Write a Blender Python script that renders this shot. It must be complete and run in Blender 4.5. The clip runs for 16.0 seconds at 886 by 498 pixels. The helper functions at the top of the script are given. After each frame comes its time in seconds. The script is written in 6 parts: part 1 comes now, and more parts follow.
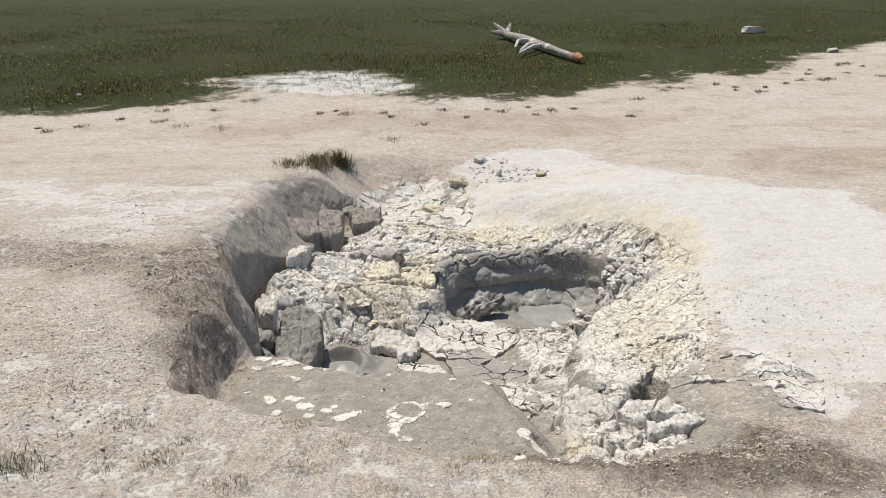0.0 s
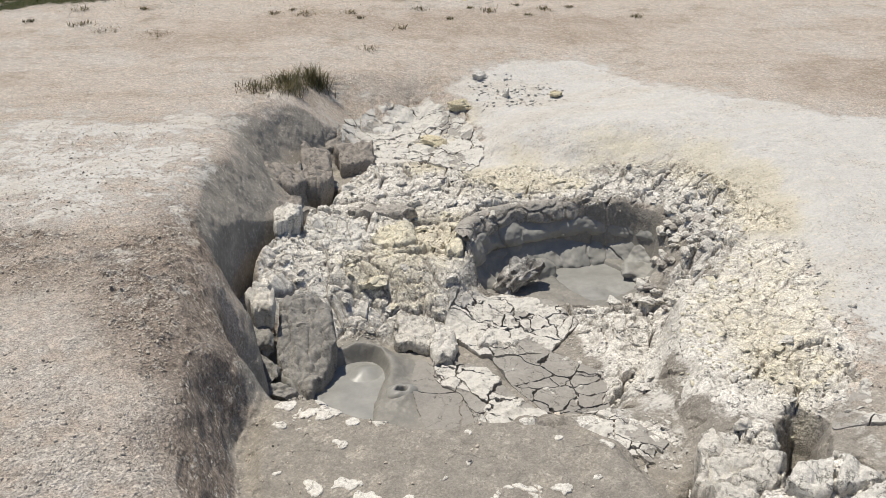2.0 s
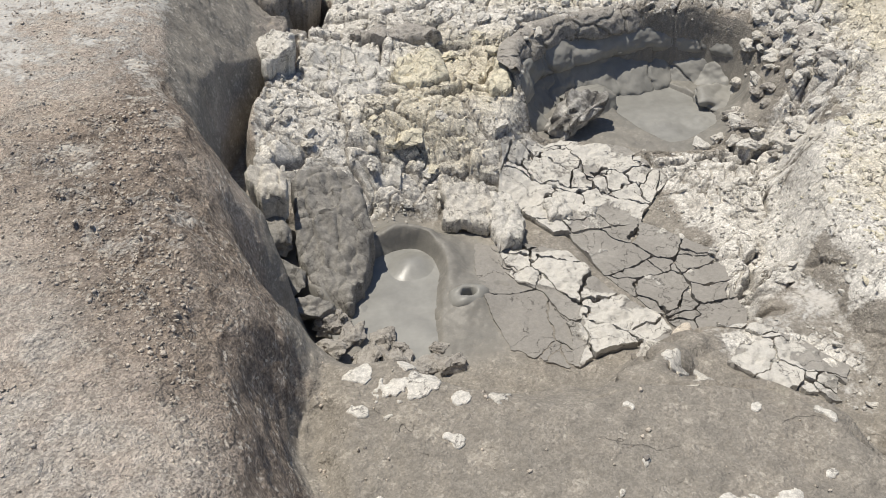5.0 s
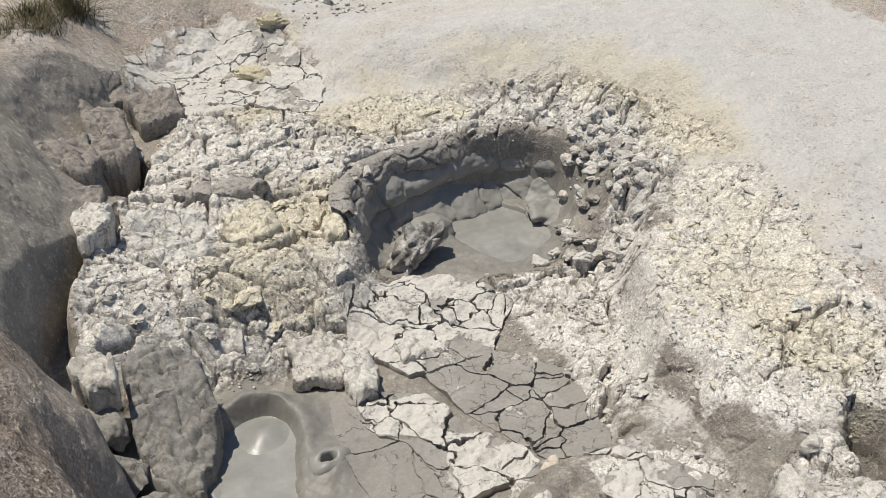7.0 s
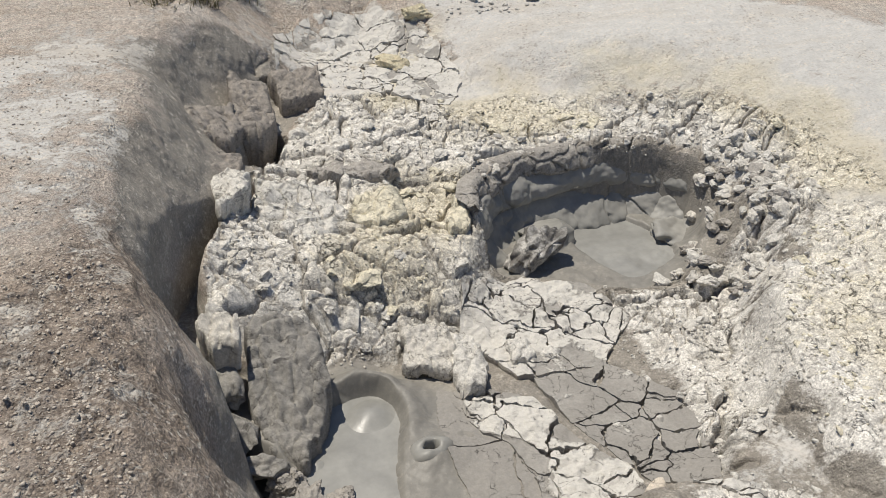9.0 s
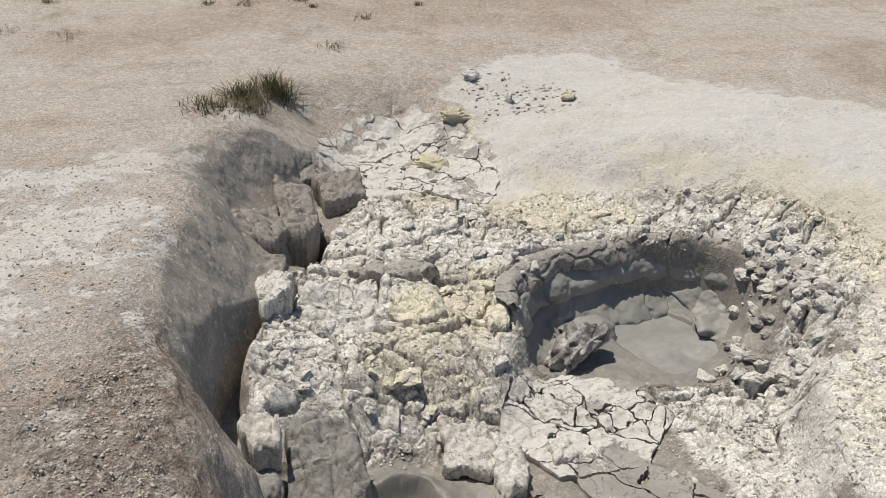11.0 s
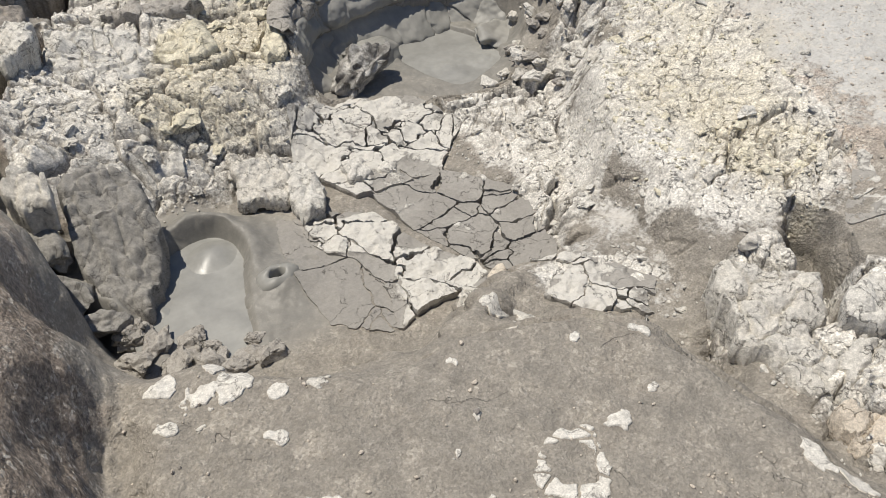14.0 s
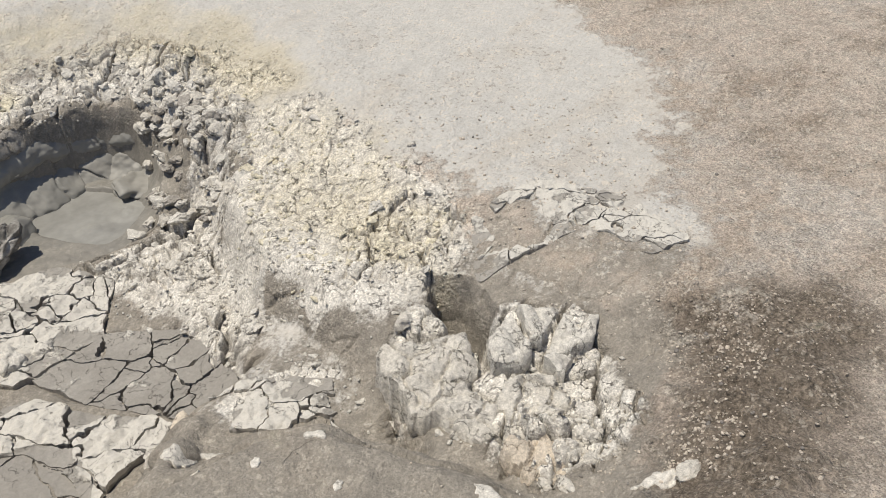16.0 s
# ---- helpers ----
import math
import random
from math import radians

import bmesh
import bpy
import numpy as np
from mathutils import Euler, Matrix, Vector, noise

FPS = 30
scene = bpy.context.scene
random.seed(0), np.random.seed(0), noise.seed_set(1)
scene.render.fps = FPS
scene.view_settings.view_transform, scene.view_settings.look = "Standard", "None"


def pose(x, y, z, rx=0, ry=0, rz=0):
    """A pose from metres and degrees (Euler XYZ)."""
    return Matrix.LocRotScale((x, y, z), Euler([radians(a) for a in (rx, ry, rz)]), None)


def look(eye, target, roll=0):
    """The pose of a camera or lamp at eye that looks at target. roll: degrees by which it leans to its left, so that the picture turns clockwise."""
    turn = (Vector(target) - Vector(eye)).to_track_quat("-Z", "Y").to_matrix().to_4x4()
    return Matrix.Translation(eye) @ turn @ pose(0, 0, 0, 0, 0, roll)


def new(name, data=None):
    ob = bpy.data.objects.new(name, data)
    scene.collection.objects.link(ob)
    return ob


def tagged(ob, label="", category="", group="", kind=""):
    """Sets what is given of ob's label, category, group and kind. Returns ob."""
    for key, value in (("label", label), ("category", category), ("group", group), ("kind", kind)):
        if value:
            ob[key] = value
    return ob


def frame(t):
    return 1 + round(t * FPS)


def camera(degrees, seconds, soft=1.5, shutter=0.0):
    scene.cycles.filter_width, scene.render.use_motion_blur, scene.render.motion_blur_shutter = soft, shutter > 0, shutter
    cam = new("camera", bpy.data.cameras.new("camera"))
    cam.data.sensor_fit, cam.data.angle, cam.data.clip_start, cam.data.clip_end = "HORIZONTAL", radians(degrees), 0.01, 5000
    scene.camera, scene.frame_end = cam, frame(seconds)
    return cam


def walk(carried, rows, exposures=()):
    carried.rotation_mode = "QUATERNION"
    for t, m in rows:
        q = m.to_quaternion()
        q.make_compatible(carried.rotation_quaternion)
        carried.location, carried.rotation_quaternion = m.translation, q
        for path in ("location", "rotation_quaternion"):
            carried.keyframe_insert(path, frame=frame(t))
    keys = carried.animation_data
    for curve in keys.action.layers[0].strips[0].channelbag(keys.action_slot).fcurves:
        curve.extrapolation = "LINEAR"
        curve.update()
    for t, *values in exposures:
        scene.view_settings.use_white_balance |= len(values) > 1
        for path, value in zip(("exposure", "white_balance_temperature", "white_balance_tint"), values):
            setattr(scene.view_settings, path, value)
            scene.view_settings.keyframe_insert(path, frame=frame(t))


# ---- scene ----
cam = camera(56.0, 16.0, soft=0.8)
PATH = [
    (0, (0.060, 0.156, 1.407), (0.035, 2.074, 0.839), -0.35),
    (0.5, (-0.106, 0.508, 1.423), (-0.069, 2.403, 0.784), -0.37),
    (1, (-0.234, 0.908, 1.446), (-0.199, 2.789, 0.769), -0.27),
    (1.5, (-0.355, 1.178, 1.453), (-0.296, 3.044, 0.735), -0.02),
    (2, (-0.547, 1.464, 1.482), (-0.397, 3.277, 0.651), 0.47),
    (2.5, (-0.593, 1.749, 1.455), (-0.433, 3.494, 0.492), 0.42),
    (3, (-0.608, 1.954, 1.411), (-0.464, 3.608, 0.296), 0.22),
    (3.5, (-0.695, 2.106, 1.371), (-0.512, 3.692, 0.166), 1.57),
    (3.7, (-0.760, 2.175, 1.374), (-0.558, 3.751, 0.159), 2.11),
    (5.8, (-0.973, 2.750, 1.286), (-0.616, 4.213, -0.030), -1.06),
    (6, (-0.953, 2.757, 1.317), (-0.538, 4.252, 0.055), -0.87),
    (6.5, (-0.885, 2.771, 1.363), (-0.334, 4.313, 0.214), -0.60),
    (7, (-0.863, 2.758, 1.395), (-0.227, 4.313, 0.310), -0.24),
    (7.5, (-0.864, 2.760, 1.402), (-0.195, 4.320, 0.344), 0.21),
    (8, (-0.869, 2.768, 1.397), (-0.189, 4.326, 0.344), 0.89),
    (8.5, (-0.907, 2.766, 1.386), (-0.311, 4.354, 0.326), 2.09),
    (9, (-0.961, 2.780, 1.367), (-0.547, 4.412, 0.288), 2.44),
    (9.2, (-0.988, 2.781, 1.368), (-0.664, 4.430, 0.283), 2.37),
    (11.3, (-0.927, 2.751, 1.410), (-0.582, 4.514, 0.532), -0.47),
    (11.5, (-0.917, 2.747, 1.406), (-0.541, 4.489, 0.497), -0.56),
    (12, (-0.924, 2.738, 1.389), (-0.477, 4.411, 0.389), 1.02),
    (12.5, (-0.931, 2.719, 1.356), (-0.435, 4.323, 0.268), 3.22),
    (13, (-0.916, 2.720, 1.307), (-0.409, 4.243, 0.114), 3.36),
    (13.5, (-0.895, 2.713, 1.280), (-0.374, 4.161, 0.003), 1.98),
    (14, (-0.851, 2.692, 1.249), (-0.205, 4.013, -0.106), 0.90),
    (14.5, (-0.819, 2.666, 1.206), (0.051, 3.779, -0.210), 1.69),
    (15, (-0.820, 2.656, 1.243), (0.196, 3.695, -0.131), 2.99),
    (15.5, (-0.775, 2.587, 1.300), (0.363, 3.664, 0.057), 1.54),
    (16, (-0.736, 2.513, 1.334), (0.526, 3.564, 0.193), 0.13),
]
walk(cam, [(t, look(eye, target, roll)) for t, eye, target, roll in PATH], [(0, 0.14, 6450, 9), (2, 0.0, 6450, 9), (3.5, -0.06, 6450, 9), (6, -0.1, 6450, 9), (9, -0.13, 6450, 9), (12.5, -0.09, 6450, 9), (13.5, -0.04, 6450, 9), (14.5, -0.16, 6450, 9), (15, -0.27, 6520, 9), (16, -0.17, 6600, 9)])


# ---- world and light ----
SUN_AZ, SUN_EL = radians(-50), radians(72)      # from the left and ahead, high
sun_way = Vector((math.sin(SUN_AZ) * math.cos(SUN_EL), math.cos(SUN_AZ) * math.cos(SUN_EL), math.sin(SUN_EL)))
sun_data = bpy.data.lights.new("sun", "SUN")
sun_data.energy, sun_data.angle, sun_data.color = 4.6, radians(0.53), (1.0, 0.93, 0.82)
sun = new("sun", sun_data)
sun.matrix_world = look(sun_way * 40, (0, 0, 0))

world = bpy.data.worlds.new("sky")
scene.world = world
world.use_nodes = True
wn = world.node_tree.nodes
sky = wn.new("ShaderNodeTexSky")
sky.sky_type, sky.sun_disc = "NISHITA", False
sky.sun_elevation, sky.sun_rotation = SUN_EL, SUN_AZ
sky.altitude = 1500
sky.dust_density, sky.air_density = 1.5, 0.9
world.node_tree.links.new(sky.outputs[0], wn["Background"].inputs[0])
wn["Background"].inputs[1].default_value = 0.095


# ---- materials ----
class Mat:
    """A node material with small helpers."""

    def __init__(self, name, rough=0.9, spec=0.25):
        self.m = bpy.data.materials.new(name)
        self.m.use_nodes = True
        self.t = self.m.node_tree
        self.p = self.t.nodes["Principled BSDF"]
        self.p.inputs["Roughness"].default_value = rough
        self.p.inputs["Specular IOR Level"].default_value = spec
        self.geo = self.t.nodes.new("ShaderNodeNewGeometry")
        self.pos = self.geo.outputs["Position"]

    def link(self, a, b):
        if isinstance(a, (int, float)):
            b.default_value = a
        elif isinstance(a, tuple):
            b.default_value = (*a, 1) if len(a) == 3 else a
        else:
            self.t.links.new(a, b)

    def noise(self, scale, detail=4, rough=0.55, dist=0.0, where=None):
        n = self.t.nodes.new("ShaderNodeTexNoise")
        n.inputs["Scale"].default_value, n.inputs["Detail"].default_value = scale, detail
        n.inputs["Roughness"].default_value, n.inputs["Distortion"].default_value = rough, dist
        self.t.links.new(where or self.pos, n.inputs["Vector"])
        return n.outputs["Fac"]

    def cells(self, scale, feature="F1", where=None):
        n = self.t.nodes.new("ShaderNodeTexVoronoi")
        n.feature = feature
        n.inputs["Scale"].default_value = scale
        self.t.links.new(where or self.pos, n.inputs["Vector"])
        return n.outputs["Distance"]

    def grains(self, scale, where=None):
        """A random value for each small grain."""
        n = self.t.nodes.new("ShaderNodeTexVoronoi")
        n.inputs["Scale"].default_value = scale
        self.t.links.new(where or self.pos, n.inputs["Vector"])
        sep = self.t.nodes.new("ShaderNodeSeparateColor")
        self.t.links.new(n.outputs["Color"], sep.inputs[0])
        return sep.outputs[0]

    def hairline(self, scale, width):
        """Thin wandering cracks."""
        n = self.noise(scale, 5, 0.55, 0.4)
        return self.ramp(self.math("ABSOLUTE", self.math("SUBTRACT", n, 0.5)), 0.0, width, 1.0, 0.0)

    def attr(self, name):
        n = self.t.nodes.new("ShaderNodeAttribute")
        n.attribute_name = name
        return n.outputs["Fac"]

    def math(self, op, a, b=0.0, clamp=False):
        n = self.t.nodes.new("ShaderNodeMath")
        n.operation, n.use_clamp = op, clamp
        self.link(a, n.inputs[0])
        self.link(b, n.inputs[1])
        return n.outputs[0]

    def ramp(self, x, lo, hi, a=0.0, b=1.0):
        n = self.t.nodes.new("ShaderNodeMapRange")
        n.interpolation_type = "SMOOTHSTEP"
        self.link(x, n.inputs[0])
        for i, v in enumerate((lo, hi, a, b)):
            n.inputs[i + 1].default_value = v
        return n.outputs[0]

    def mix(self, f, a, b, mode="MIX"):
        n = self.t.nodes.new("ShaderNodeMix")
        n.data_type, n.blend_type = "RGBA", mode
        self.link(f, n.inputs[0])
        self.link(a, n.inputs[6])
        self.link(b, n.inputs[7])
        return n.outputs[2]

    def tone(self, col, x, amount):
        """Lighter and darker by the factor x (0 to 1)."""
        v = self.ramp(x, 0.2, 0.8, 1 - amount, 1 + amount)
        n = self.t.nodes.new("ShaderNodeVectorMath")
        n.operation = "SCALE"
        self.link(col, n.inputs[0]) if not isinstance(col, tuple) else fill_vec(n.inputs[0], col)
        self.link(v, n.inputs["Scale"])
        return n.outputs[0]

    def bump(self, h, strength=0.5, dist=0.01, after=None):
        n = self.t.nodes.new("ShaderNodeBump")
        n.inputs["Strength"].default_value, n.inputs["Distance"].default_value = strength, dist
        self.link(h, n.inputs["Height"])
        if after is not None:
            self.link(after, n.inputs["Normal"])
        return n.outputs[0]

    def done(self, col, normal=None, rough=None):
        self.link(col, self.p.inputs["Base Color"])
        if normal is not None:
            self.link(normal, self.p.inputs["Normal"])
        if rough is not None:
            self.link(rough, self.p.inputs["Roughness"])
        return self.m


def fill_vec(socket, col):
    socket.default_value = col[:3]


SAND, WHITE, YELLOW = (0.54, 0.464, 0.396), (0.56, 0.545, 0.515), (0.53, 0.474, 0.355)
MUD, BROWN, SOIL = (0.26, 0.239, 0.208), (0.215, 0.174, 0.142), (0.034, 0.046, 0.012)


def ground_material():
    k = Mat("geothermal_ground", 0.92, 0.2)
    n0, n1, n2, n3 = k.noise(0.7, 5, 0.6, 0.4), k.noise(2.6, 6, 0.6), k.noise(13, 5, 0.6), k.noise(60, 5, 0.68)
    fine = k.noise(210, 4, 0.75)
    grit, grit2 = k.cells(170), k.cells(75)
    shift = k.t.nodes.new("ShaderNodeVectorMath")
    shift.operation = "MULTIPLY_ADD"
    wob = k.t.nodes.new("ShaderNodeTexNoise")
    wob.inputs["Scale"].default_value, wob.inputs["Detail"].default_value = 22, 3
    k.t.links.new(k.pos, wob.inputs["Vector"])
    k.t.links.new(wob.outputs["Color"], shift.inputs[0])
    shift.inputs[1].default_value = (0.05, 0.05, 0.05)
    k.t.links.new(k.pos, shift.inputs[2])
    bent = shift.outputs[0]
    patch = k.math("ADD", k.math("MULTIPLY", n1, 0.5), k.math("ADD", k.math("MULTIPLY", n2, 0.3), k.math("MULTIPLY", n3, 0.2)))

    def mask(name, width=0.4, wild=3.4):
        x = k.math("ADD", k.attr(name), k.math("MULTIPLY", k.math("SUBTRACT", patch, 0.5), wild))
        return k.ramp(x, 0.5 - width / 2, 0.5 + width / 2)
    lay = k.t.nodes.new("ShaderNodeMapping")
    lay.inputs["Scale"].default_value = (0.35, 1.7, 1.0)
    k.t.links.new(k.pos, lay.inputs["Vector"])
    streak = k.noise(1.6, 5, 0.6, 0.5, lay.outputs[0])
    crumb = k.attr("crumb")
    some = k.ramp(k.noise(9, 3, 0.6), 0.42, 0.56)
    split = k.math("MAXIMUM", k.math("SUBTRACT", 1.0, k.hairline(13, 0.014)), k.math("SUBTRACT", 1.0, some))
    sand = k.mix(k.ramp(n2, 0.35, 0.68), SAND, (0.56, 0.5, 0.43))
    sand = k.mix(k.math("MULTIPLY", k.ramp(n1, 0.52, 0.7), 0.6), sand, (0.41, 0.33, 0.25))
    sand = k.mix(k.math("MULTIPLY", k.ramp(n0, 0.5, 0.68), 0.5), sand, (0.56, 0.51, 0.455))
    sand = k.mix(k.math("MULTIPLY", k.ramp(streak, 0.5, 0.66), 0.45), sand, (0.43, 0.345, 0.265))
    brown = k.mix(k.ramp(n3, 0.36, 0.68), BROWN, (0.34, 0.28, 0.226))
    blot = k.ramp(k.math("ADD", k.math("MULTIPLY", n0, 0.6), k.math("MULTIPLY", n2, 0.4)), 0.5, 0.62)
    sand = k.mix(k.math("MULTIPLY", blot, 0.75), sand, (0.58, 0.535, 0.485))
    col = k.mix(mask("brown", 0.8), sand, brown)
    col = k.mix(k.math("MULTIPLY", mask("damp", 0.6, 2.0), 0.9), col, k.mix(k.ramp(n3, 0.36, 0.68), (0.125, 0.103, 0.08), (0.245, 0.204, 0.162)))
    rust = k.mix(k.ramp(n2, 0.4, 0.6), (0.38, 0.305, 0.24), (0.41, 0.33, 0.255))
    col = k.mix(k.math("MULTIPLY", mask("rust", 0.9), 0.75), col, rust)
    mud = k.mix(k.ramp(n2, 0.3, 0.7), MUD, (0.315, 0.287, 0.246))
    mud = k.mix(k.math("MULTIPLY", k.ramp(n1, 0.52, 0.66), 0.35), mud, (0.275, 0.242, 0.203))
    col = k.mix(mask("mud", 0.4, 2.2), col, mud)
    white = k.mix(k.ramp(n3, 0.3, 0.6), (0.47, 0.455, 0.425), WHITE)
    white = k.mix(k.math("MULTIPLY", k.ramp(n1, 0.5, 0.68), 0.4), white, (0.47, 0.42, 0.36))
    white = k.mix(k.math("MULTIPLY", k.ramp(streak, 0.52, 0.64), 0.4), white, (0.49, 0.445, 0.385))
    white = k.mix(crumb, white, k.mix(k.ramp(n2, 0.3, 0.6), (0.475, 0.45, 0.406), (0.645, 0.616, 0.563)))
    pale = k.math("MAXIMUM", mask("white"), k.math("MULTIPLY", k.ramp(crumb, 0.5, 0.95), k.math("MULTIPLY", k.ramp(k.attr("white"), 0.3, 0.7), 0.85)))
    col = k.mix(pale, col, white)
    col = k.mix(k.math("MULTIPLY", mask("yellow", 0.8, 2.6), 0.85), col, k.mix(k.ramp(n3, 0.35, 0.65), YELLOW, (0.565, 0.522, 0.425)))
    col = k.mix(mask("grass", 0.4, 3.2), col, k.mix(k.ramp(n3, 0.4, 0.7), SOIL, (0.075, 0.06, 0.026)))
    # mud under the crust and the shade inside cracks, painted as one dark colour
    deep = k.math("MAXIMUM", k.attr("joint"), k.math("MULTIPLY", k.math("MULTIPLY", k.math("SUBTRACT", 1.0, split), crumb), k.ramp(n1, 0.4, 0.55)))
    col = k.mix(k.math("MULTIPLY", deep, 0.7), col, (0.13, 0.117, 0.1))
    wide = k.hairline(4.5, 0.006)
    drying = k.math("MULTIPLY", k.math("MULTIPLY", wide, k.ramp(k.noise(5.3, 4, 0.65), 0.5, 0.62)), k.math("MULTIPLY", k.ramp(k.attr("mud"), 0.5, 0.9), k.math("SUBTRACT", 1.0, crumb)))
    col = k.mix(k.math("MULTIPLY", drying, k.math("ADD", 0.3, k.math("MULTIPLY", k.attr("wet"), 0.6))), col, (0.12, 0.108, 0.094))
    wet = k.attr("wet")
    col = k.mix(wet, col, k.mix(n2, (0.175, 0.172, 0.158), (0.225, 0.22, 0.203)))
    dry = k.math("MULTIPLY", k.math("SUBTRACT", 1.0, wet), k.ramp(k.attr("mud"), 0.4, 1.0, 1.0, 0.35))
    dry = k.math("MULTIPLY", dry, k.math("MULTIPLY", k.ramp(k.attr("grass"), 0.2, 0.8, 1.0, 0.0), k.ramp(k.attr("damp"), 0.2, 0.9, 1.0, 0.45)))
    speck = k.ramp(k.noise(34, 4, 0.75), 0.58, 0.68)
    col = k.mix(k.math("MULTIPLY", k.math("MULTIPLY", speck, dry), 0.55), col, (0.60, 0.55, 0.48))
    dots = k.ramp(k.noise(90, 3, 0.8), 0.6, 0.68)
    col = k.mix(k.math("MULTIPLY", k.math("MULTIPLY", dots, k.math("MULTIPLY", dry, k.ramp(crumb, 0, 1, 1.0, 0.2))), 0.36), col, (0.27, 0.22, 0.18))
    smooth = k.math("MULTIPLY", pale, k.math("SUBTRACT", 1.0, crumb))
    slimy = k.math("MULTIPLY", k.ramp(k.attr("mud"), 0.3, 0.8), k.math("SUBTRACT", 1.0, crumb))
    smooth = k.math("MAXIMUM", smooth, k.math("MAXIMUM", k.math("MULTIPLY", slimy, 0.5), k.math("MULTIPLY", k.ramp(wet, 0.0, 0.45), 0.9)))
    g1, g2 = k.grains(85, bent), k.grains(190)
    loose = k.math("MULTIPLY", dry, k.ramp(crumb, 0, 1, 1.0, 0.1))
    pick = k.math("MULTIPLY", k.ramp(g1, 0.82, 0.9), k.ramp(n2, 0.4, 0.6))
    col = k.mix(k.math("MULTIPLY", k.math("MULTIPLY", pick, loose), 0.8), col, (0.62, 0.565, 0.49))
    pick = k.math("MULTIPLY", k.ramp(k.math("SUBTRACT", 1.0, g1), 0.86, 0.93), k.ramp(n1, 0.4, 0.6))
    col = k.mix(k.math("MULTIPLY", k.math("MULTIPLY", pick, loose), 0.42), col, (0.2, 0.17, 0.14))
    col = k.mix(smooth, k.tone(k.tone(k.tone(k.tone(col, fine, 0.2), n3, 0.23), g2, 0.2), k.grains(38, bent), 0.08), k.tone(k.tone(col, fine, 0.05), n2, 0.07))
    stones = k.math("ADD", k.math("MULTIPLY", k.math("SUBTRACT", 0.6, grit), 0.35), k.math("MULTIPLY", k.math("MULTIPLY", k.math("SUBTRACT", 0.6, grit2), k.ramp(n2, 0.42, 0.6)), 1.1))
    h = k.math("ADD", k.math("MULTIPLY", n3, 1.2), k.math("ADD", k.math("MULTIPLY", fine, 0.55), stones))
    pop = k.math("SUBTRACT", 0.7, k.cells(48, "SMOOTH_F1", bent))
    pop = k.math("ADD", k.math("MULTIPLY", pop, 0.4), k.math("MULTIPLY", k.math("SUBTRACT", 1.0, split), -1.1))
    h = k.math("ADD", k.math("MULTIPLY", h, k.ramp(crumb, 0, 1, 1.0, 0.16)), k.math("MULTIPLY", pop, crumb))
    h = k.math("SUBTRACT", h, k.math("MULTIPLY", drying, 0.7))
    calm = k.math("MULTIPLY", k.math("MULTIPLY", k.ramp(wet, 0.0, 0.5, 1.0, 0.12), k.ramp(slimy, 0.3, 1.0, 1.0, 0.5)), k.ramp(smooth, 0.2, 1.0, 1.0, 0.4))
    calm = k.math("MULTIPLY", calm, k.ramp(k.attr("face"), 0.0, 1.0, 1.0, 0.35))
    nrm = k.bump(k.math("MULTIPLY", h, calm), 0.95, 0.013)
    rough = k.ramp(wet, 0.1, 0.9, 0.93, 0.38)
    return k.done(col, nrm, rough)


def crust_material(name, light, dark, amount=0.5, rough=0.92, bump=0.7):
    """Dry crust: light sinter over grey mud, in patches that differ from piece to piece."""
    k = Mat(name, rough, 0.2)
    info = k.t.nodes.new("ShaderNodeObjectInfo").outputs["Random"]
    isl = k.geo.outputs["Random Per Island"]
    n2, n3, fine = k.noise(16, 5), k.noise(75, 4, 0.65), k.noise(260, 3, 0.7)
    x = k.math("ADD", k.math("ADD", n2, k.math("MULTIPLY", isl, 0.25)), k.math("MULTIPLY", info, 0.2))
    col = k.mix(k.ramp(x, 0.95 - amount - 0.16, 0.95 - amount + 0.16), dark, light)
    col = k.mix(k.math("MULTIPLY", k.ramp(k.noise(45, 4, 0.7), 0.54, 0.68), 0.4), col, tuple(0.72 * c for c in dark))
    col = k.tone(col, n3, 0.25)
    col = k.tone(col, fine, 0.24)
    fis = k.math("MULTIPLY", k.hairline(14, 0.016), k.ramp(k.noise(9, 3), 0.4, 0.52))
    col = k.mix(k.math("MULTIPLY", fis, 0.75), col, tuple(0.4 * c for c in dark))
    pop = k.math("MULTIPLY", k.math("SUBTRACT", 0.7, k.cells(62, "SMOOTH_F1")), 0.5)
    h = k.math("ADD", k.math("ADD", n3, k.math("MULTIPLY", n2, 0.8)), k.math("MULTIPLY", fine, 0.5))
    h = k.math("ADD", h, k.math("SUBTRACT", pop, k.math("MULTIPLY", fis, 1.5)))
    return k.done(col, k.bump(h, bump, 0.009))


def mud_material(name, col_a, col_b, rough, spec=0.5):
    k = Mat(name, rough, spec)
    n1, n2 = k.noise(6, 4, 0.5, 0.6), k.noise(30, 4)
    col = k.mix(k.ramp(n1, 0.3, 0.7), col_a, col_b)
    col = k.tone(col, n2, 0.08)
    return k.done(col, k.bump(k.math("ADD", k.math("MULTIPLY", n1, 1.0), k.math("MULTIPLY", n2, 0.15)), 0.2, 0.02), k.ramp(n1, 0.35, 0.7, rough - 0.08, rough + 0.15))


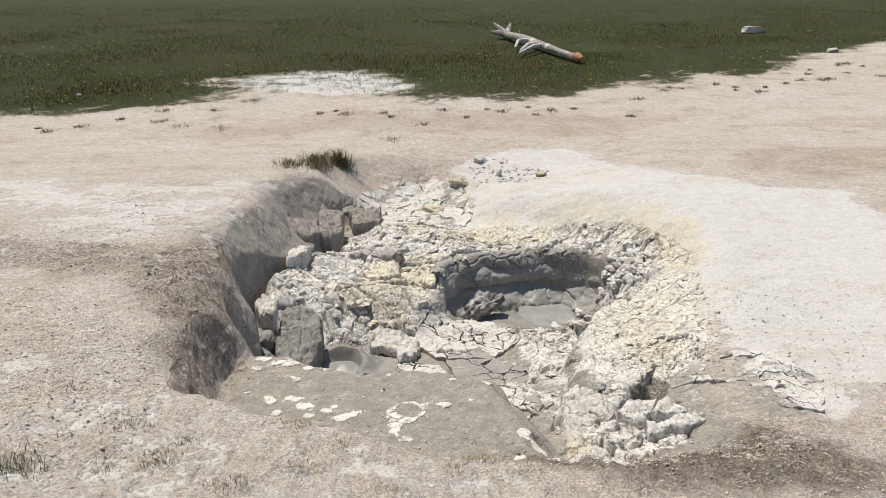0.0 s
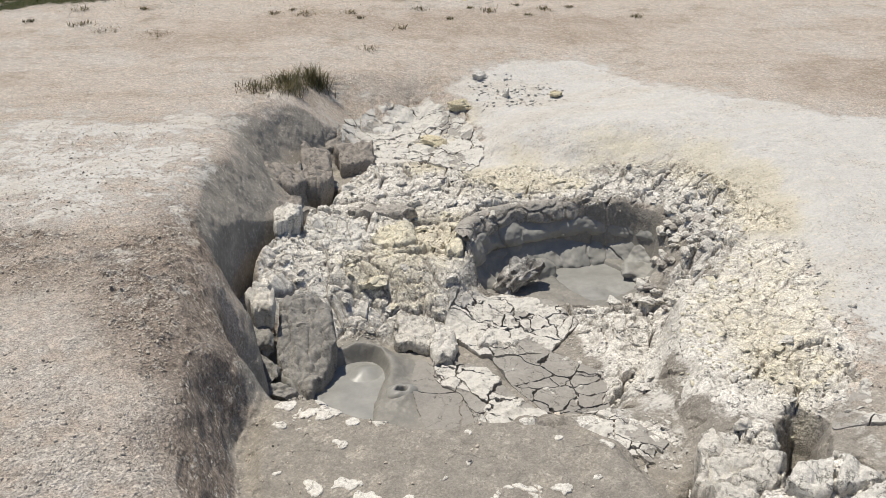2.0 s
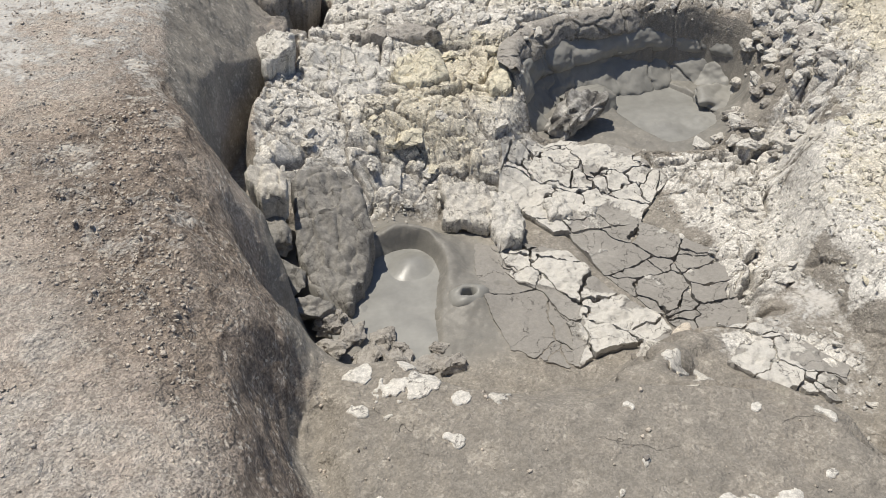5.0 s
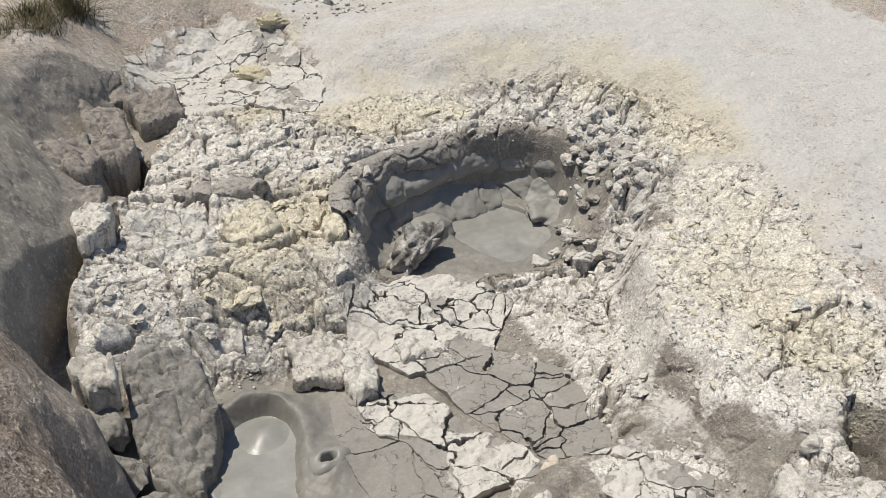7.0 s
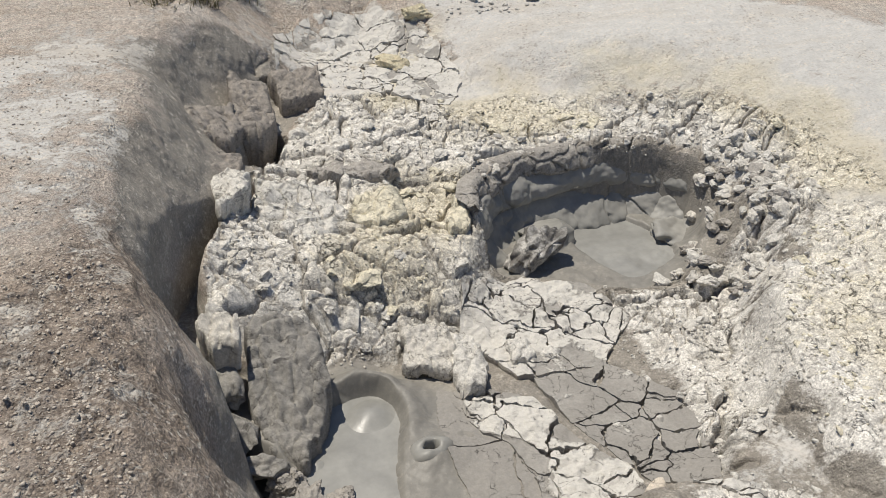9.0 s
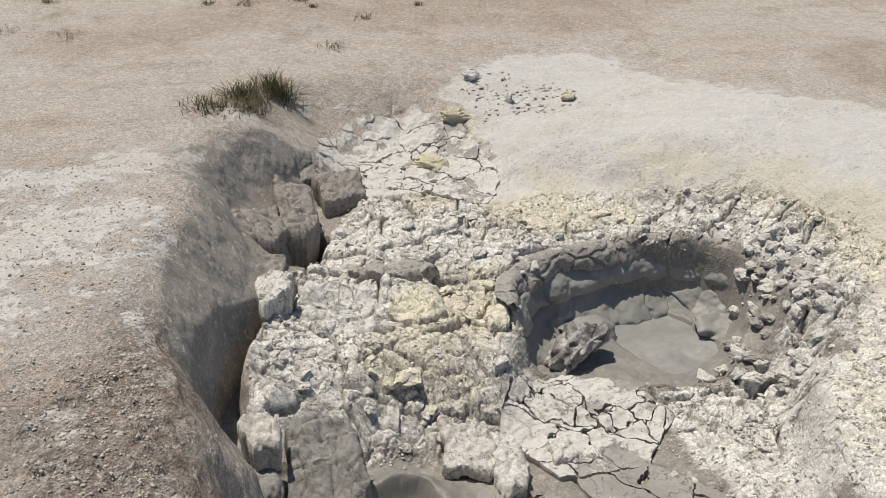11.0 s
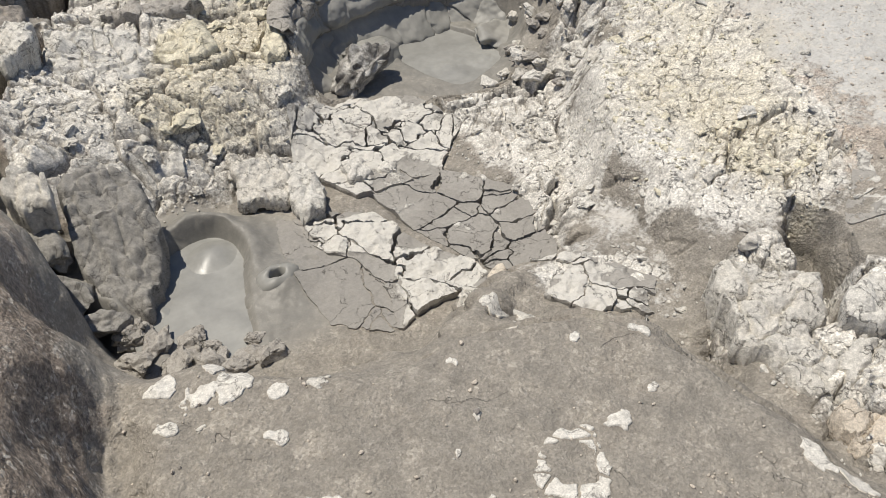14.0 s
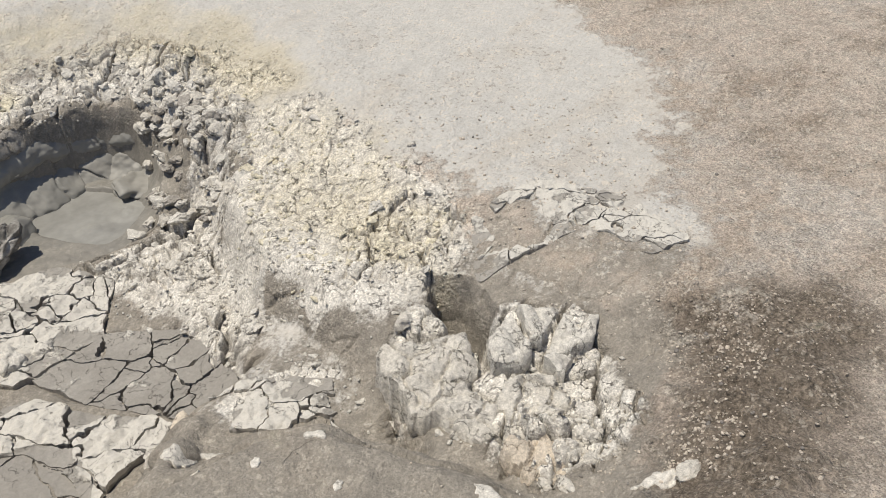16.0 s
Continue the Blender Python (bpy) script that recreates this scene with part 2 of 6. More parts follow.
def blade_material(name, greens, dry):
    k = Mat(name, 0.95, 0.03)
    isl = k.geo.outputs["Random Per Island"]
    col = k.mix(isl, greens[0], greens[1])
    flatter = k.t.nodes.new("ShaderNodeMapping")
    flatter.inputs["Scale"].default_value = (0.5, 1.1, 1)
    k.t.links.new(k.pos, flatter.inputs["Vector"])
    big = k.ramp(k.noise(0.6, 4, 0.55, 0.0, flatter.outputs[0]), 0.44, 0.58)
    col = k.mix(k.math("MULTIPLY", big, k.ramp(isl, 0.25, 0.5)), col, dry)
    return k.done(col)


def wood_material():
    k = Mat("weathered_wood", 0.85, 0.2)
    st = k.t.nodes.new("ShaderNodeMapping")
    st.inputs["Scale"].default_value = (22, 22, 1.6)
    k.t.links.new(k.pos, st.inputs["Vector"])
    n = k.noise(3, 6, 0.65, 0.3, st.outputs[0])
    b = k.noise(2.5, 4)
    col = k.mix(k.ramp(n, 0.35, 0.65), (0.16, 0.13, 0.11), (0.46, 0.42, 0.38))
    col = k.mix(k.ramp(b, 0.56, 0.66), col, (0.68, 0.65, 0.6))
    return k.done(col, k.bump(n, 0.8, 0.02))


def plate_material(name, light, dark):
    """Dried mud plates: smooth grey, with white bloom where the mud has dried out."""
    k = Mat(name, 0.9, 0.2)
    n1, n2, n3, fine = k.noise(26, 6, 0.7, 0.4), k.noise(40, 4), k.noise(80, 4, 0.65), k.noise(260, 3, 0.7)
    bloom = k.attr("bloom")
    x = k.math("ADD", bloom, k.math("MULTIPLY", k.math("SUBTRACT", n1, 0.5), 0.55))
    crisp = k.ramp(x, 0.47, 0.56)
    dust = k.math("MULTIPLY", k.ramp(x, 0.15, 0.7), 0.3)
    col = k.mix(k.math("MAXIMUM", crisp, dust), dark, light)
    col = k.mix(k.math("MULTIPLY", k.ramp(n2, 0.52, 0.68), 0.25), col, tuple(1.15 * c for c in dark))
    col = k.tone(col, n3, 0.1)
    col = k.tone(col, fine, 0.1)
    h = k.math("ADD", k.math("ADD", n3, k.math("MULTIPLY", n2, 0.8)), k.math("MULTIPLY", fine, 0.4))
    h = k.math("ADD", k.math("MULTIPLY", h, k.ramp(crisp, 0, 1, 0.4, 1.0)), k.math("MULTIPLY", crisp, 0.6))
    fis = k.math("MULTIPLY", k.hairline(9, 0.008), k.ramp(k.noise(7, 3), 0.4, 0.5))
    col = k.mix(k.math("MULTIPLY", fis, 0.8), col, (0.09, 0.083, 0.074))
    return k.done(col, k.bump(k.math("SUBTRACT", h, fis), 0.6, 0.009))


M_GROUND = ground_material()
M_WHITE = crust_material("white_sinter_crust", (0.61, 0.585, 0.535), (0.43, 0.405, 0.365), 0.76)
M_YELLOW = crust_material("sulphur_crust", (0.67, 0.62, 0.49), (0.57, 0.51, 0.39), 0.6)
M_PALE = crust_material("pale_dry_crust", (0.58, 0.55, 0.495), (0.38, 0.355, 0.315), 0.66)
M_GREY = crust_material("grey_mud_crust", (0.37, 0.345, 0.31), (0.27, 0.25, 0.225), 0.45)
M_PLATE = plate_material("cracked_mud_plate", (0.59, 0.565, 0.515), (0.28, 0.264, 0.24))
M_FLAKE = crust_material("flake_crust", (0.62, 0.59, 0.535), (0.47, 0.44, 0.395), 0.75, 0.92, 0.4)
M_BOULDER = crust_material("mottled_boulder", (0.56, 0.54, 0.5), (0.17, 0.16, 0.146), 0.12)
M_PEBBLE = crust_material("loose_pebbles", (0.6, 0.53, 0.45), (0.36, 0.3, 0.245), 0.55)
M_OCHRE = crust_material("ochre_sulphur_stone", (0.58, 0.52, 0.37), (0.54, 0.43, 0.28), 0.5)
M_BANK_DRY = crust_material("dry_mud_band", (0.34, 0.318, 0.285), (0.24, 0.222, 0.198), 0.5, 0.9, 0.6)
M_BLOCK = crust_material("slumped_mud_block", (0.29, 0.262, 0.23), (0.235, 0.213, 0.187), 0.5, 0.9, 0.45)
M_WETMUD = crust_material("wet_mud_block", (0.255, 0.243, 0.222), (0.2, 0.19, 0.173), 0.5, 0.75, 0.35)
M_STAINED = crust_material("orange_stained_crust", (0.60, 0.53, 0.44), (0.55, 0.44, 0.32), 0.55)
M_DARKPEB = crust_material("dark_pebbles", (0.26, 0.24, 0.22), (0.15, 0.14, 0.13), 0.5)
M_POOL = mud_material("liquid_mud", (0.25, 0.246, 0.229), (0.29, 0.286, 0.266), 0.42)
M_SLICK = mud_material("slick_mud", (0.255, 0.25, 0.23), (0.305, 0.296, 0.272), 0.5, 0.35)
M_TUFT = blade_material("tuft_blades", ((0.09, 0.085, 0.045), (0.19, 0.165, 0.1)), (0.26, 0.21, 0.13))
M_MEADOW = blade_material("meadow_blades", ((0.017, 0.040, 0.004), (0.044, 0.072, 0.01)), (0.09, 0.042, 0.018))
M_DRYBLADE = blade_material("dry_blades", ((0.13, 0.12, 0.07), (0.21, 0.185, 0.125)), (0.34, 0.29, 0.2))
M_WOOD = wood_material()
M_ORANGE = crust_material("broken_wood_end", (0.40, 0.21, 0.11), (0.25, 0.14, 0.08), 0.5)
M_FLOWER = crust_material("yellow_flowers", (0.7, 0.6, 0.1), (0.6, 0.55, 0.3), 0.6)


# ---- the shape of the ground ----
TABLE = np.random.RandomState(7).rand(4, 256, 256)


def smooth01(x):
    x = np.clip(x, 0, 1)
    return x * x * (3 - 2 * x)


def vnoise(x, y, s=0):
    """Smooth value noise, 0 to 1."""
    t = TABLE[s % 4]
    ix, iy = np.floor(x).astype(int), np.floor(y).astype(int)
    fx, fy = smooth01(x - ix), smooth01(y - iy)
    a, b = t[ix & 255, iy & 255], t[(ix + 1) & 255, iy & 255]
    c, d = t[ix & 255, (iy + 1) & 255], t[(ix + 1) & 255, (iy + 1) & 255]
    return (a * (1 - fx) + b * fx) * (1 - fy) + (c * (1 - fx) + d * fx) * fy


def fbm(x, y, scale, octaves=4, s=0):
    """Fractal noise about zero, amplitude near 1; scale is the largest lump in metres."""
    v, a, f = 0, 0.5, 1 / scale
    for o in range(octaves):
        v = v + a * (vnoise(x * f + 17.3 * o + 5.1 * s, y * f + 9.7 * o + 3.3 * s, s + o) * 2 - 1)
        a, f = a * 0.5, f * 2.03
    return v


def cell_noise(x, y, size, s=0):
    """Irregular cells: distance between the two nearest seeds (0 at the joints), a value per cell, and its tilt."""
    u, v = x / size, y / size
    ix, iy = np.floor(u).astype(int), np.floor(v).astype(int)
    f1, f2, who, lean = np.full(u.shape, 9.0), np.full(u.shape, 9.0), np.zeros(u.shape), np.zeros(u.shape)
    for dx in (-1, 0, 1):
        for dy in (-1, 0, 1):
            cx, cy = ix + dx, iy + dy
            px = cx + TABLE[s % 4][cx & 255, cy & 255]
            py = cy + TABLE[(s + 1) % 4][cx & 255, cy & 255]
            d = np.hypot(px - u, py - v)
            near = d < f1
            f2 = np.where(near, f1, np.minimum(f2, d))
            who = np.where(near, TABLE[(s + 2) % 4][cx & 255, cy & 255], who)
            ta, tb = TABLE[(s + 3) % 4][cx & 255, cy & 255] - 0.5, TABLE[(s + 2) % 4][cy & 255, cx & 255] - 0.5
            lean = np.where(near, ta * (u - px) + tb * (v - py), lean)
            f1 = np.where(near, d, f1)
    return f2 - f1, who, lean


def warped(x, y):
    return x + 0.05 * fbm(x, y, 0.16, 4, 1), y + 0.05 * fbm(x, y, 0.16, 4, 3)


def away(x, y, poly):
    """Signed distance to a closed outline, negative inside."""
    best, inside = np.full(x.shape, 1e9), np.zeros(x.shape, bool)
    for (ax, ay), (bx, by) in zip(poly, poly[1:] + poly[:1]):
        ex, ey = bx - ax, by - ay
        t = np.clip(((x - ax) * ex + (y - ay) * ey) / (ex * ex + ey * ey), 0, 1)
        best = np.minimum(best, np.hypot(x - ax - t * ex, y - ay - t * ey))
        if ay != by:
            inside ^= ((ay > y) != (by > y)) & (x < ex * (y - ay) / ey + ax)
    return np.where(inside, -best, best)


def share(x, y, poly, soft, rag=0.0, s=0):
    """1 inside an outline, 0 outside, over a margin of soft metres each way; rag: unevenness of its edge."""
    out = np.zeros(x.shape)
    xs, ys = [p[0] for p in poly], [p[1] for p in poly]
    m = soft + rag + 0.01
    k = (x > min(xs) - m) & (x < max(xs) + m) & (y > min(ys) - m) & (y < max(ys) + m)
    if k.any():
        d = away(x[k], y[k], poly)
        if rag:
            d = d + rag * 1.6 * fbm(x[k], y[k], max(0.2, rag * 5), 2 if rag < 0.07 else 4, s)
        out[k] = smooth01((soft - d) / (2 * soft))
    return out


def rounded(poly, times=2):
    """An outline with its corners cut."""
    for _ in range(times):
        poly = [(a[0] * u + b[0] * (1 - u), a[1] * u + b[1] * (1 - u)) for a, b in zip(poly, poly[1:] + poly[:1]) for u in (0.75, 0.25)]
    return poly


# large forms: outline, level, slope in x and y about the outline's first point, margin, raggedness
HOLLOW = [(-0.95, 7.4), (-0.85, 8.0), (-0.2, 8.2), (0.2, 7.75), (0.4, 7.3), (0.8, 6.95), (1.35, 6.55), (1.65, 5.9), (1.5, 5.2), (1.4, 4.5), (1.3, 3.95),
          (1.15, 3.2), (0.6, 3.0), (0.0, 2.95), (-0.6, 3.15), (-0.9, 3.4), (-1.0, 4.2), (-1.1, 5.0), (-1.1, 6.0), (-1.05, 7.1)]
SLOT = [(-0.93, 3.2), (-1.0, 3.42), (-1.07, 3.7), (-1.1, 3.95), (-1.0, 4.12), (-1.05, 4.35), (-1.13, 4.6), (-1.19, 4.9), (-1.28, 5.18),
        (-0.9, 5.4), (-0.5, 5.0), (-0.5, 4.2), (-0.6, 3.4)]
BAY = [(-1.34, 5.2), (-1.38, 5.5), (-1.36, 5.85), (-1.27, 6.15), (-1.27, 6.5), (-1.38, 6.75), (-1.26, 7.05), (-1.03, 7.28), (-0.75, 7.36), (-0.75, 6.5),
       (-0.95, 5.8), (-1.1, 5.2)]
PIT = [(-1.08, 4.4), (0.5, 4.42), (0.56, 5.5), (0.1, 5.74), (-0.2, 5.42), (-1.0, 5.3)]
RAMP = [(-0.6, 5.2), (-0.1, 5.2), (0.06, 5.5), (0.02, 5.8), (-0.6, 5.75), (-1.0, 5.65), (-1.22, 5.45), (-1.2, 5.15), (-0.9, 5.15)]
FRONT = [(-0.6, 5.66), (-0.9, 5.48), (-1.17, 5.27), (-1.2, 5.5), (-1.12, 5.85), (-1.0, 6.1), (-0.3, 6.2), (-0.02, 6.1), (0.0, 5.82), (-0.25, 5.66)]
RIGHT_FLOOR = [(0.4, 4.45), (0.62, 4.5), (0.78, 4.8), (0.92, 5.1), (1.12, 5.35), (1.14, 5.5), (0.9, 5.6), (0.5, 5.6), (0.4, 5.1)]
APRON = [(-1.02, 3.4), (-0.8, 3.12), (-0.4, 3.0), (0.1, 2.98), (0.45, 3.1), (0.46, 3.32), (0.38, 3.54), (0.27, 3.78), (0.12, 3.9), (-0.2, 3.98),
         (-0.45, 3.97), (-0.62, 4.03), (-0.8, 4.17), (-1.0, 4.16), (-1.04, 3.8)]
FLOOR = [(-1.12, 4.5), (-0.85, 4.32), (-0.5, 4.14), (-0.3, 4.12), (-0.05, 4.22), (0.15, 4.36), (0.42, 4.5), (0.5, 4.75), (0.5, 5.05), (0.5, 5.4),
         (0.4, 5.6), (0.1, 5.6), (-0.1, 5.38), (-0.3, 5.22), (-0.55, 5.22), (-0.85, 5.22), (-1.0, 5.02), (-1.08, 4.75)]
NOOK = [(-1.2, 5.12), (-1.16, 4.98), (-1.08, 4.85), (-0.95, 4.8), (-0.95, 5.2), (-1.14, 5.22)]
CHASM = [(-1.25, 5.3), (-1.23, 5.12), (-1.16, 4.98), (-1.11, 4.84), (-1.06, 4.7), (-1.0, 4.62), (-0.93, 4.66), (-0.97, 4.78), (-1.07, 4.9),
         (-1.15, 5.05), (-1.21, 5.2)]
CLEFT = [(-1.34, 5.14), (-1.25, 5.12), (-1.215, 5.3), (-1.225, 5.5), (-1.15, 5.85), (-1.05, 6.02), (-0.975, 6.2), (-0.985, 6.34), (-1.05, 6.13), (-1.17, 5.93),
         (-1.27, 5.72), (-1.33, 5.45)]
CAVE = [(-1.03, 6.45), (-0.88, 6.48), (-0.82, 6.8), (-0.93, 6.95), (-1.0, 6.7)]
CRATER = rounded([(-0.02, 5.78), (0.02, 5.98), (0.13, 6.15), (0.32, 6.26), (0.6, 6.32), (0.95, 6.32), (1.16, 6.22), (1.21, 5.97), (1.08, 5.74), (0.92, 5.6), (0.72, 5.54),
          (0.5, 5.6), (0.3, 5.7)])
BOWL = rounded([(-0.04, 5.78), (0.0, 6.04), (0.12, 6.2), (0.32, 6.32), (0.6, 6.38), (0.97, 6.38), (1.22, 6.26), (1.3, 5.97), (1.17, 5.66), (0.95, 5.52), (0.72, 5.48),
        (0.5, 5.54), (0.2, 5.66)])
SADDLE = [(-0.1, 5.42), (-0.02, 5.74), (0.15, 5.88), (0.5, 5.8), (0.72, 5.68), (0.92, 5.68), (0.96, 5.52), (0.7, 5.4), (0.3, 5.35)]
CHANNEL = [(0.46, 3.6), (0.6, 3.72), (0.7, 4.05), (0.74, 4.45), (0.76, 4.7), (0.55, 4.75), (0.3, 4.42), (0.05, 4.26), (0.0, 4.1), (0.18, 3.97), (0.34, 3.8)]
SCOOP = [(0.85, 3.63), (0.91, 3.65), (1.04, 3.78), (1.1, 3.94), (1.06, 4.04), (0.97, 3.98), (0.91, 3.8)]
TALUS = [(1.06, 5.8), (1.2, 6.05), (1.24, 5.8), (1.1, 5.58), (0.92, 5.52), (0.9, 5.6), (0.98, 5.74)]
POOL_1 = rounded([(-0.93, 4.72), (-0.89, 4.88), (-0.84, 5.0), (-0.79, 5.08), (-0.67, 5.13), (-0.57, 5.1), (-0.54, 4.98), (-0.57, 4.86), (-0.59, 4.72), (-0.6, 4.56),
          (-0.66, 4.48), (-0.76, 4.52), (-0.86, 4.58)])
POOL_2 = rounded([(0.51, 5.98), (0.56, 6.14), (0.66, 6.24), (0.84, 6.25), (0.93, 6.12), (1.02, 5.98), (1.0, 5.84), (0.88, 5.76), (0.74, 5.68), (0.64, 5.71), (0.58, 5.86)])
SLICK_2 = [(0.3, 5.98), (0.4, 6.26), (0.9, 6.32), (1.16, 6.2), (1.2, 5.95), (1.06, 5.76), (0.86, 5.6), (0.66, 5.52), (0.58, 5.7), (0.44, 5.8)]
VENT = (-0.465, 4.78)
PIT_MUD = [(-0.9, 3.3), (0.4, 3.2), (0.55, 3.5), (0.72, 3.9), (0.72, 4.6), (0.5, 5.2), (-0.2, 5.35), (-1.1, 5.15), (-1.15, 4.4)]

BAY_MUD = [(-1.28, 5.08), (-1.45, 5.25), (-1.5, 5.85), (-1.38, 6.1), (-1.38, 6.45), (-1.52, 6.68), (-1.6, 6.88), (-1.33, 7.14), (-1.05, 7.45),
           (-0.7, 7.5), (-0.6, 7.1), (-0.8, 6.0), (-1.0, 5.2)]
RIM = [(-1.0, 3.5), (-1.0, 4.2), (-1.3, 5.2), (-1.5, 5.3), (-1.6, 4.8), (-1.5, 4.2), (-1.3, 3.75), (-1.15, 3.5)]
DAMP = [(0.2, 3.02), (0.36, 3.2), (0.5, 3.2), (0.6, 3.13), (0.96, 3.17), (1.3, 3.34), (1.44, 3.2), (1.62, 2.95), (1.55, 2.72), (1.1, 2.62), (0.7, 2.6), (0.3, 2.74)]
RUNNEL = [(0.72, 3.1), (0.98, 3.36), (1.2, 3.52), (1.36, 3.5), (1.46, 3.38), (1.12, 3.17), (0.82, 3.05)]
SLICK = [(-0.95, 5.22), (-0.78, 5.27), (-0.48, 5.22), (-0.33, 5.1), (-0.28, 4.9), (-0.22, 4.7), (-0.37, 4.5), (-0.6, 4.45), (-0.95, 4.55), (-1.1, 4.8), (-1.12, 5.1)]
# what the ground is made of
COARSE = [
    [(-1.2, 5.22), (-1.21, 5.5), (-1.13, 5.88), (-1.0, 6.15), (-0.93, 6.4), (-0.86, 6.8), (-0.6, 7.15), (0.0, 6.95), (0.35, 6.45), (0.08, 6.1), (-0.03, 5.7), (-0.22, 5.36), (-0.5, 5.34), (-0.7, 5.27), (-0.95, 5.26)],
    [(0.48, 3.75), (0.66, 3.98), (0.9, 4.0), (1.06, 3.72), (1.12, 3.52), (1.02, 3.32), (0.86, 3.18), (0.7, 3.14), (0.54, 3.22), (0.54, 3.55)],
    [(1.1, 4.52), (1.38, 4.42), (1.38, 4.1), (1.05, 4.03), (0.9, 4.28)],
    [(0.42, 5.5), (0.55, 5.2), (0.8, 4.95), (1.15, 5.2), (1.45, 5.55), (1.48, 6.0), (1.25, 6.35), (1.2, 6.0), (1.2, 5.7), (1.0, 5.48), (0.6, 5.54)],
    [(0.27, 4.62), (0.36, 4.86), (0.6, 4.86), (0.82, 4.7), (0.66, 4.54), (0.4, 4.46)],
    [(0.0, 6.08), (0.3, 6.28), (0.7, 6.38), (1.05, 6.35), (1.3, 6.15), (1.4, 5.9), (1.58, 5.95), (1.45, 6.3), (1.1, 6.6), (0.6, 6.62), (0.1, 6.45)],
]
FINE = [
    [(1.4, 5.5), (1.62, 5.25), (1.52, 4.68), (1.46, 4.3), (1.2, 3.95), (0.8, 4.08), (0.6, 4.4), (0.7, 4.65), (0.62, 5.2), (0.9, 5.1), (1.2, 5.3)],
    [(0.05, 6.85), (0.4, 6.9), (0.9, 6.68), (1.35, 6.45), (1.68, 6.0), (1.66, 5.4), (1.45, 5.6), (1.25, 6.35), (0.6, 6.4), (0.2, 6.35)],
    [(0.36, 5.4), (0.5, 5.0), (0.62, 4.6), (0.9, 4.6), (0.8, 5.1), (0.55, 5.5)],
    [(0.28, 4.26), (0.5, 4.32), (0.64, 4.12), (0.56, 3.92), (0.42, 4.02)],
]
CRACKED = [(-0.8, 7.35), (-0.85, 7.8), (-0.6, 8.15), (-0.15, 8.3), (0.2, 7.9), (0.3, 7.2), (0.1, 6.85), (-0.4, 7.2)]
BAND = [(-0.3, 5.05), (-0.16, 5.03), (-0.03, 4.97), (0.06, 4.74), (0.19, 4.6), (0.2, 4.46), (0.02, 4.46), (-0.16, 4.41), (-0.15, 4.58), (-0.18, 4.76), (-0.26, 4.83)]
BAND_WHITE = [(-0.33, 5.04), (-0.18, 5.0), (-0.04, 4.97), (0.02, 4.86), (0.0, 4.78), (0.07, 4.7), (0.07, 4.63), (0.2, 4.58), (0.24, 4.48), (0.12, 4.42), (0.04, 4.45), (-0.11, 4.4), (-0.22, 4.37), (-0.08, 4.47), (-0.1, 4.66), (-0.15, 4.75), (-0.31, 4.86)]
GREY_FLAT = [(0.0, 5.1), (0.23, 5.2), (0.4, 5.05), (0.52, 4.8), (0.45, 4.45), (0.25, 4.52), (0.06, 4.87)]
PALE_FLAT = [(-0.15, 5.58), (0.15, 5.7), (0.42, 5.58), (0.5, 5.33), (0.31, 5.12), (-0.05, 5.1), (-0.22, 5.36)]
PLATED = [BAND, GREY_FLAT, PALE_FLAT]
PLATES_RIGHT = [(1.0, 3.55), (1.15, 3.95), (1.4, 4.1), (1.7, 3.95), (1.66, 3.4), (1.4, 3.3), (1.15, 3.4)]
YELLOWS = [
    [(-0.85, 5.6), (-0.65, 6.0), (-0.35, 6.25), (0.0, 6.2), (-0.05, 5.75), (-0.3, 5.5), (-0.65, 5.45)],
    [(0.0, 7.0), (0.4, 7.1), (0.9, 6.7), (0.85, 6.45), (0.4, 6.45), (-0.1, 6.5)],
    [(1.35, 5.5), (1.6, 5.3), (1.52, 4.8), (1.4, 4.4), (1.05, 4.2), (0.8, 4.4), (0.85, 4.9), (1.15, 5.3)],
    [(1.08, 4.5), (1.36, 4.4), (1.36, 4.12), (1.06, 4.06), (0.94, 4.28)],
    [(-0.35, 7.2), (-0.2, 7.6), (0.25, 7.95), (0.2, 7.5), (0.1, 7.1), (-0.3, 6.8)],
    [(0.8, 7.15), (1.3, 6.9), (1.7, 6.5), (1.9, 6.05), (1.85, 5.6), (1.6, 5.2), (1.5, 5.5), (1.55, 6.0), (1.3, 6.45), (0.85, 6.75)],
]
SCRAPS = [[(1.12, 3.2), (1.45, 3.14), (1.36, 3.02), (1.2, 2.92), (1.0, 2.98)], [(0.6, 2.98), (0.72, 2.98), (0.95, 3.04), (0.9, 2.9), (0.7, 2.86)]]
WHITES = [
    [(0.4, 8.7), (1.2, 8.75), (2.15, 7.6), (2.7, 7.0), (3.35, 6.7), (3.15, 5.0), (2.55, 4.05), (2.2, 3.6), (1.7, 3.35), (1.4, 3.6), (1.38, 4.3), (1.45, 5.0),
     (1.52, 5.6), (1.35, 6.3), (0.75, 6.6), (0.15, 7.0), (0.0, 8.3)],
    CRACKED,
    [(-2.4, 6.9), (-1.6, 7.0), (-1.5, 6.1), (-1.5, 5.2), (-2.1, 5.2), (-3.5, 5.8), (-3.8, 7.2)],
    [(-3.6, 12.8), (-2.7, 11.75), (-1.5, 11.7), (-0.35, 12.1), (-1.0, 13.4), (-2.15, 13.9), (-3.0, 13.2)],
]
